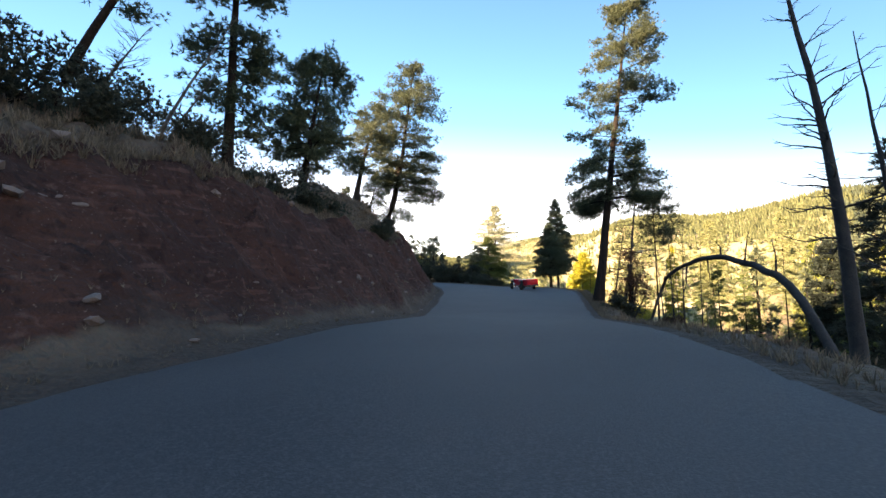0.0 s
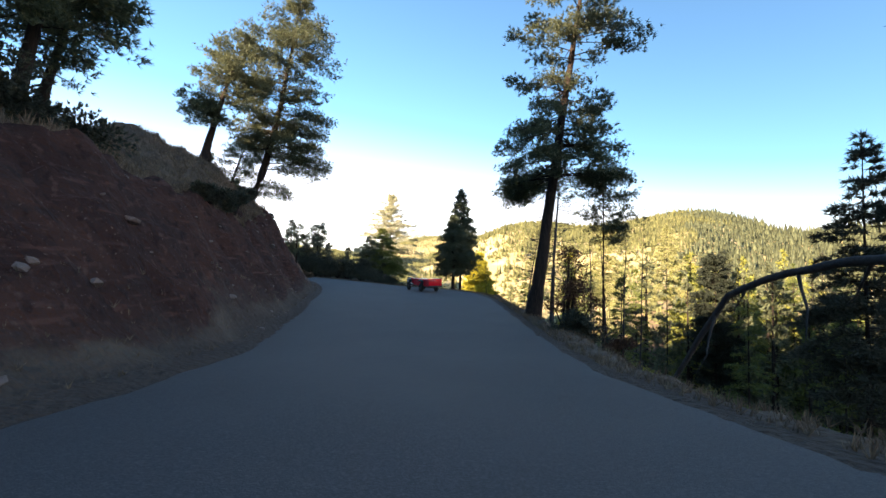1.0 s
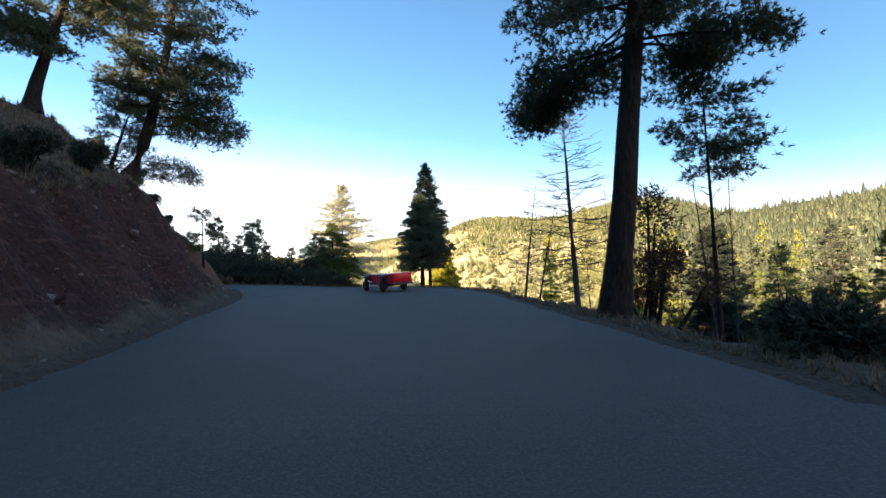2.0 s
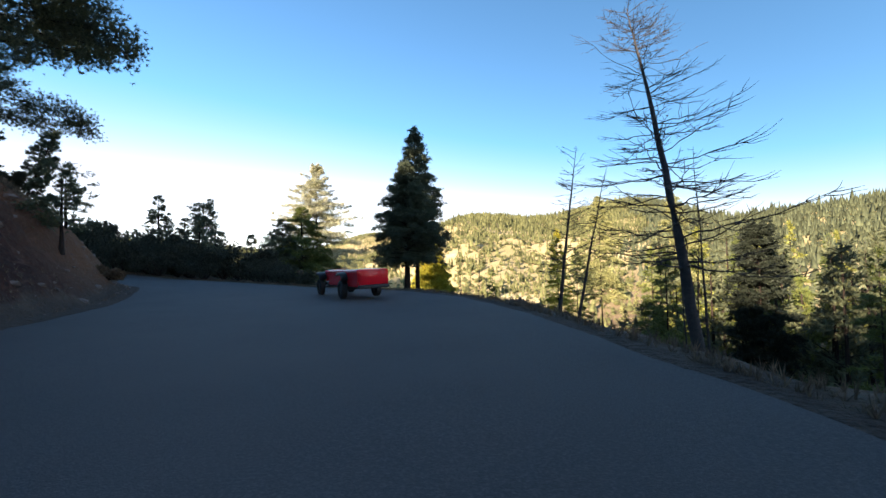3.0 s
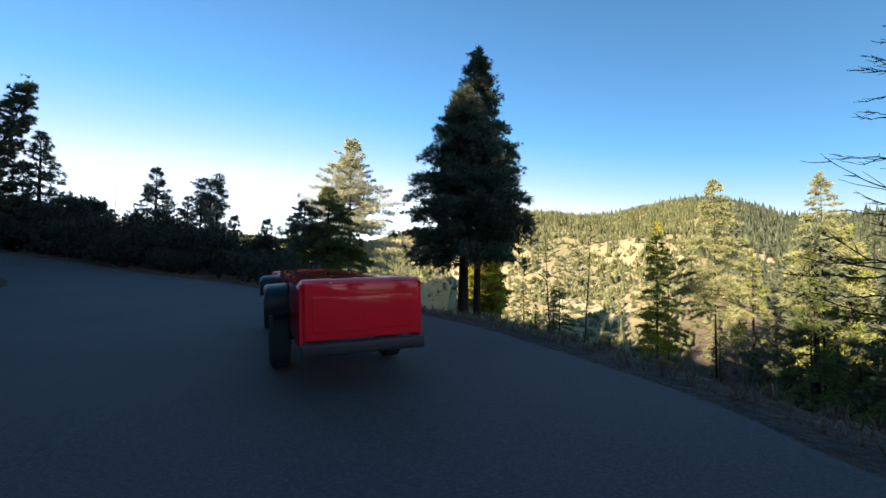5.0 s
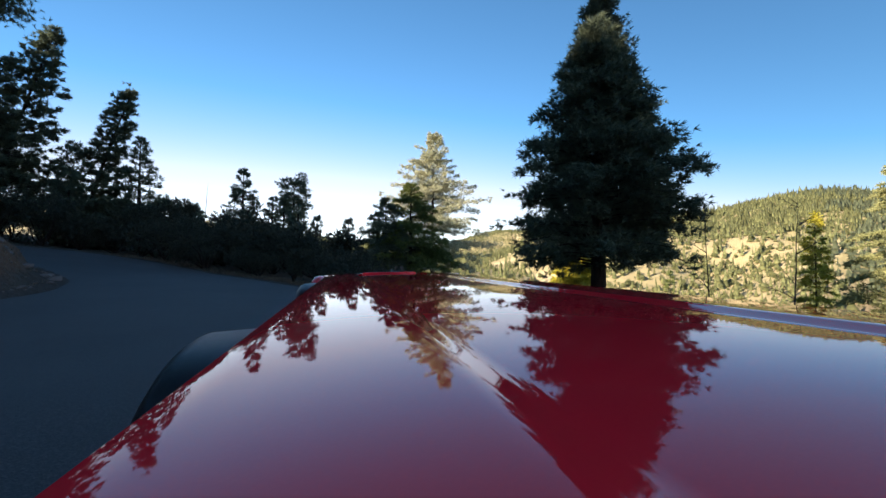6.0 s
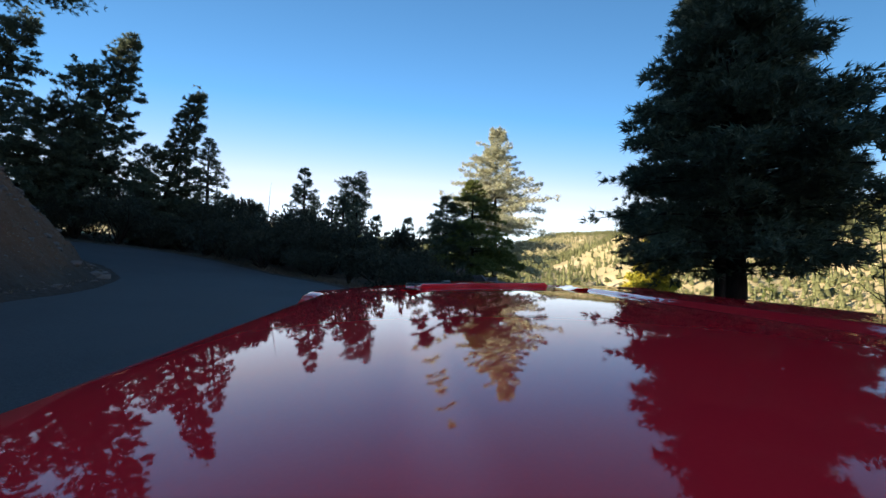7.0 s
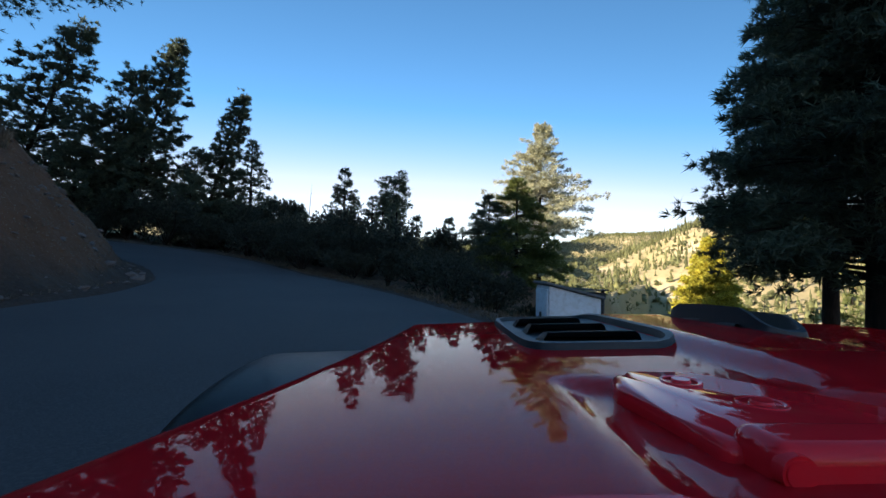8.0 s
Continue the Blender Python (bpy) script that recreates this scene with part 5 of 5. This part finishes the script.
        floor_bm = skin(lambda x, y: Vector((sx(x), y, hood_z(sx(x), y) + 0.0025)), x0 + 0.027, x1 - 0.027, y0 + 0.027, y1 - 0.027, 6, 10)
        put("vent_floor", floor_bm, BLACK_PLASTIC, top)
        for k in range(3):
            yy = y0 + 0.075 + 0.165 * k
            le = (x1 - x0) * 0.6 + 0.012 * (2 - k)

            def slat(x, y, yy=yy, le=le):
                u = min(1.0, max(0.0, (x - x0 - 0.045) / le))
                ends = soft(0.0, 0.08, u) * soft(1.0, 0.94, u)
                v = (y - yy) / 0.1
                return Vector((sx(x), y, hood_z(sx(x), y) - 0.004 + (0.031 if side < 0 else 0.012) * ends * (1 - 0.8 * v ** 2)))
            sb = skin(slat, x0 + 0.045, x0 + 0.045 + le, yy, yy + 0.1, 24, 8)
            bmesh.ops.solidify(sb, geom=list(sb.faces), thickness=0.012)
            put("vent_slat", sb, BLACK_PLASTIC, top)
        return top

    vent(-1)
    vent(1)

    # hinge with two bolts and its knuckle
    def hinge(side):
        def sx(x):
            return x if side < 0 else 2 * MID - x
        z = hood_z(sx(0.30), 0.5)

        def slab(outline, z0, z1, soften):
            bm = bmesh.new()
            low = [bm.verts.new((sx(x), y, z0)) for x, y in outline]
            high = [bm.verts.new((sx(x), y, z1)) for x, y in outline]
            n = len(outline)
            bm.faces.new(high)
            for k in range(n):
                bm.faces.new((low[k], low[(k + 1) % n], high[(k + 1) % n], high[k]))
            rim = [e for e in bm.edges if abs(e.verts[0].co.z - z1) < 1e-6 and abs(e.verts[1].co.z - z1) < 1e-6]
            up = [e for e in bm.edges if abs(e.verts[0].co.z - e.verts[1].co.z) > 1e-6]
            bmesh.ops.bevel(bm, geom=up + rim, offset=soften, segments=4, affect="EDGES", profile=0.5)
            return bm

        plate = put("hood_hinge", slab([(0.232, 0.52), (0.262, 0.625), (0.352, 0.62), (0.42, 0.53), (0.50, 0.44), (0.50, 0.36), (0.25, 0.36)], z - 0.02, z + 0.015, 0.009), RED_PAINT)
        put("hinge_ridge", slab([(0.213, 0.535), (0.230, 0.59), (0.256, 0.59), (0.262, 0.52), (0.274, 0.42), (0.274, 0.355), (0.232, 0.355), (0.227, 0.43)], z - 0.02, z + 0.0185, 0.011), RED_PAINT, plate)
        for x, y in ((0.312, 0.565), (0.352, 0.476)):
            bm = bmesh.new()
            ring = []
            for k in range(28):
                a = 2 * math.pi * k / 28
                ring.append([bm.verts.new((sx(x) + math.cos(a) * q, y + math.sin(a) * q, z + h)) for q, h in ((0.026, 0.0145), (0.0245, 0.0162), (0.0215, 0.0162), (0.0195, 0.0152))])
            for k in range(28):
                for i in range(3):
                    bm.faces.new((ring[k][i], ring[k][i + 1], ring[(k + 1) % 28][i + 1], ring[(k + 1) % 28][i]))
            put("bolt_recess", bm, RED_PAINT, plate)
            bm = bmesh.new()
            bmesh.ops.create_cone(bm, cap_ends=True, segments=24, radius1=0.0135, radius2=0.011, depth=0.005, matrix=Matrix.Translation((sx(x), y, z + 0.0158)))
            put("bolt", bm, RED_PAINT, plate)
        a, b = sorted((sx(0.247), sx(0.72)))
        put("hinge_knuckle", box(bmesh.new(), a, b, 0.318, 0.378, z - 0.04, z + 0.033, 0.015, 6), RED_PAINT, plate)
        bm = bmesh.new()
        for r, y1 in ((0.0150, 0.3165), (0.0118, 0.3150)):
            bmesh.ops.create_cone(bm, cap_ends=True, segments=28, radius1=r, radius2=r * 0.9, depth=0.01, matrix=Matrix.Translation((sx(0.261), y1 + 0.005, z + 0.0135)) @ Euler((radians(90), 0, 0)).to_matrix().to_4x4())
        put("hinge_pin", bm, RED_PAINT, plate)

    hinge(-1)
    hinge(1)

    for side in (-1, 1):
        def sx(x, side=side):
            return x if side < 0 else 2 * MID - x
        # wing panel below the hood's edge
        bm = bmesh.new()
        a, b = sorted((sx(-0.20), sx(-0.12)))
        box(bm, a, b, 0.0, 1.2, -0.62, -0.225, 0.02)
        put("wing_panel", bm, RED_PAINT)

        # body side with its wheel arch, added below the made-up deck
        arch_line = [(REAR_AXLE + 0.66 * math.cos(t), LOW + 0.55 + 0.66 * math.sin(t)) for t in [math.pi * k / 20 for k in range(21)]]
        outline = [(-0.03, -1.12), (-0.03, -0.225), (TAIL + 0.02, -0.225), (TAIL + 0.02, -1.12), *[(y, max(z, -1.12)) for y, z in reversed(arch_line)]]
        bm = bmesh.new()
        near = [bm.verts.new((sx(-0.285), y, z)) for y, z in outline]
        panel = bm.faces.new(near)
        away = bmesh.ops.extrude_face_region(bm, geom=[panel])["geom"]
        bmesh.ops.translate(bm, verts=[v for v in away if isinstance(v, bmesh.types.BMVert)], vec=(-0.05 * side, 0, 0))
        put("side_panel", bm, RED_PAINT)

        for axle, root, wide in ((1.42, -0.16, 0.55), (REAR_AXLE, -0.29, 0.42)):
            # flare over the wheel
            def flare(u, v):
                ang = -0.25 + 3.0 * v
                y = axle - 0.62 * math.cos(ang) * (1 + 0.02 * u)
                z = -0.80 + 0.5 * max(0.0, math.sin(ang)) ** 0.5 - 0.02 * u
                edge = max(0.0, u - 0.85) / 0.15
                return Vector((sx(root - wide * u), y, z - 0.07 * edge ** 2))
            bm = bmesh.new()
            rows = [[bm.verts.new(flare(i / 14, j / 28)) for i in range(15)] for j in range(29)]
            for j in range(28):
                for i in range(14):
                    bm.faces.new((rows[j][i], rows[j][i + 1], rows[j + 1][i + 1], rows[j + 1][i]))
            bmesh.ops.solidify(bm, geom=list(bm.faces), thickness=0.02)
            put("fender_flare", bm, FLARE_PLASTIC, ob, "black plastic fender flare")

            # wheel
            r = 0.55
            bm = bmesh.new()
            prof = [(0.17, 0.30), (0.18, 0.42), (0.165, 0.50), (0.13, 0.545), (0, 0.55), (-0.13, 0.545), (-0.165, 0.50), (-0.18, 0.42), (-0.17, 0.30)]
            ring = [[bm.verts.new((sx(-0.43) + w, axle + q * math.cos(t), LOW + r + q * math.sin(t))) for w, q in prof] for t in [2 * math.pi * k / 48 for k in range(48)]]
            for k in range(48):
                for i in range(len(prof) - 1):
                    bm.faces.new((ring[k][i], ring[k][i + 1], ring[(k + 1) % 48][i + 1], ring[(k + 1) % 48][i]))
            tyre = put("tyre", bm, RUBBER)
            bm = bmesh.new()
            bmesh.ops.create_cone(bm, cap_ends=True, segments=32, radius1=0.31, radius2=0.31, depth=0.22, matrix=Matrix.Translation((sx(-0.43), axle, LOW + r)) @ Euler((0, radians(90), 0)).to_matrix().to_4x4())
            put("rim", bm, STEEL, tyre)
    for axle in (1.42, REAR_AXLE):
        bm = bmesh.new()
        bmesh.ops.create_cone(bm, cap_ends=True, segments=16, radius1=0.06, radius2=0.06, depth=2.0, matrix=Matrix.Translation((MID, axle, LOW + 0.55)) @ Euler((0, radians(90), 0)).to_matrix().to_4x4())
        put("axle", bm, STEEL)
    # grille panel with its slots, bumper, bulkhead and frame rails
    bm = bmesh.new()
    box(bm, MID - 0.66, MID + 0.66, 1.50, 1.56, -0.95, -0.30, 0.03, 3)
    grille = put("grille_panel", bm, RED_PAINT)
    for k in range(7):
        x = MID - 0.33 + 0.11 * k
        put("grille_slot", box(bmesh.new(), x - 0.032, x + 0.032, 1.555, 1.566, -0.82, -0.45, 0.004), BLACK_PLASTIC, grille)
    put("bumper", box(bmesh.new(), MID - 0.95, MID + 0.95, 1.66, 1.86, -1.22, -1.02, 0.03, 3), BLACK_PLASTIC)
    # unseen tail end, made up to close the added deck
    tailgate = put("tailgate", box(bmesh.new(), MID - 0.85, MID + 0.85, TAIL - 0.03, TAIL + 0.03, -1.02, -0.205, 0.02, 3), RED_PAINT)
    put("pressed_panel", box(bmesh.new(), MID - 0.74, MID + 0.74, TAIL - 0.042, TAIL - 0.02, -0.9, -0.4, 0.012, 3), RED_PAINT, tailgate)
    put("bumper", box(bmesh.new(), MID - 0.9, MID + 0.9, TAIL - 0.16, TAIL + 0.02, -1.22, -1.04, 0.03, 3), BLACK_PLASTIC)
    for x in (MID - 0.5, MID + 0.5):
        put("frame_rail", box(bmesh.new(), x - 0.05, x + 0.05, TAIL + 0.1, 1.68, -1.22, -1.05, 0.01), STEEL)
        for y in (1.42, REAR_AXLE):
            put("frame_leg", box(bmesh.new(), x - 0.04, x + 0.04, y - 0.06, y + 0.06, -1.34, -1.05, 0.01), STEEL)
    return ob


vehicle()
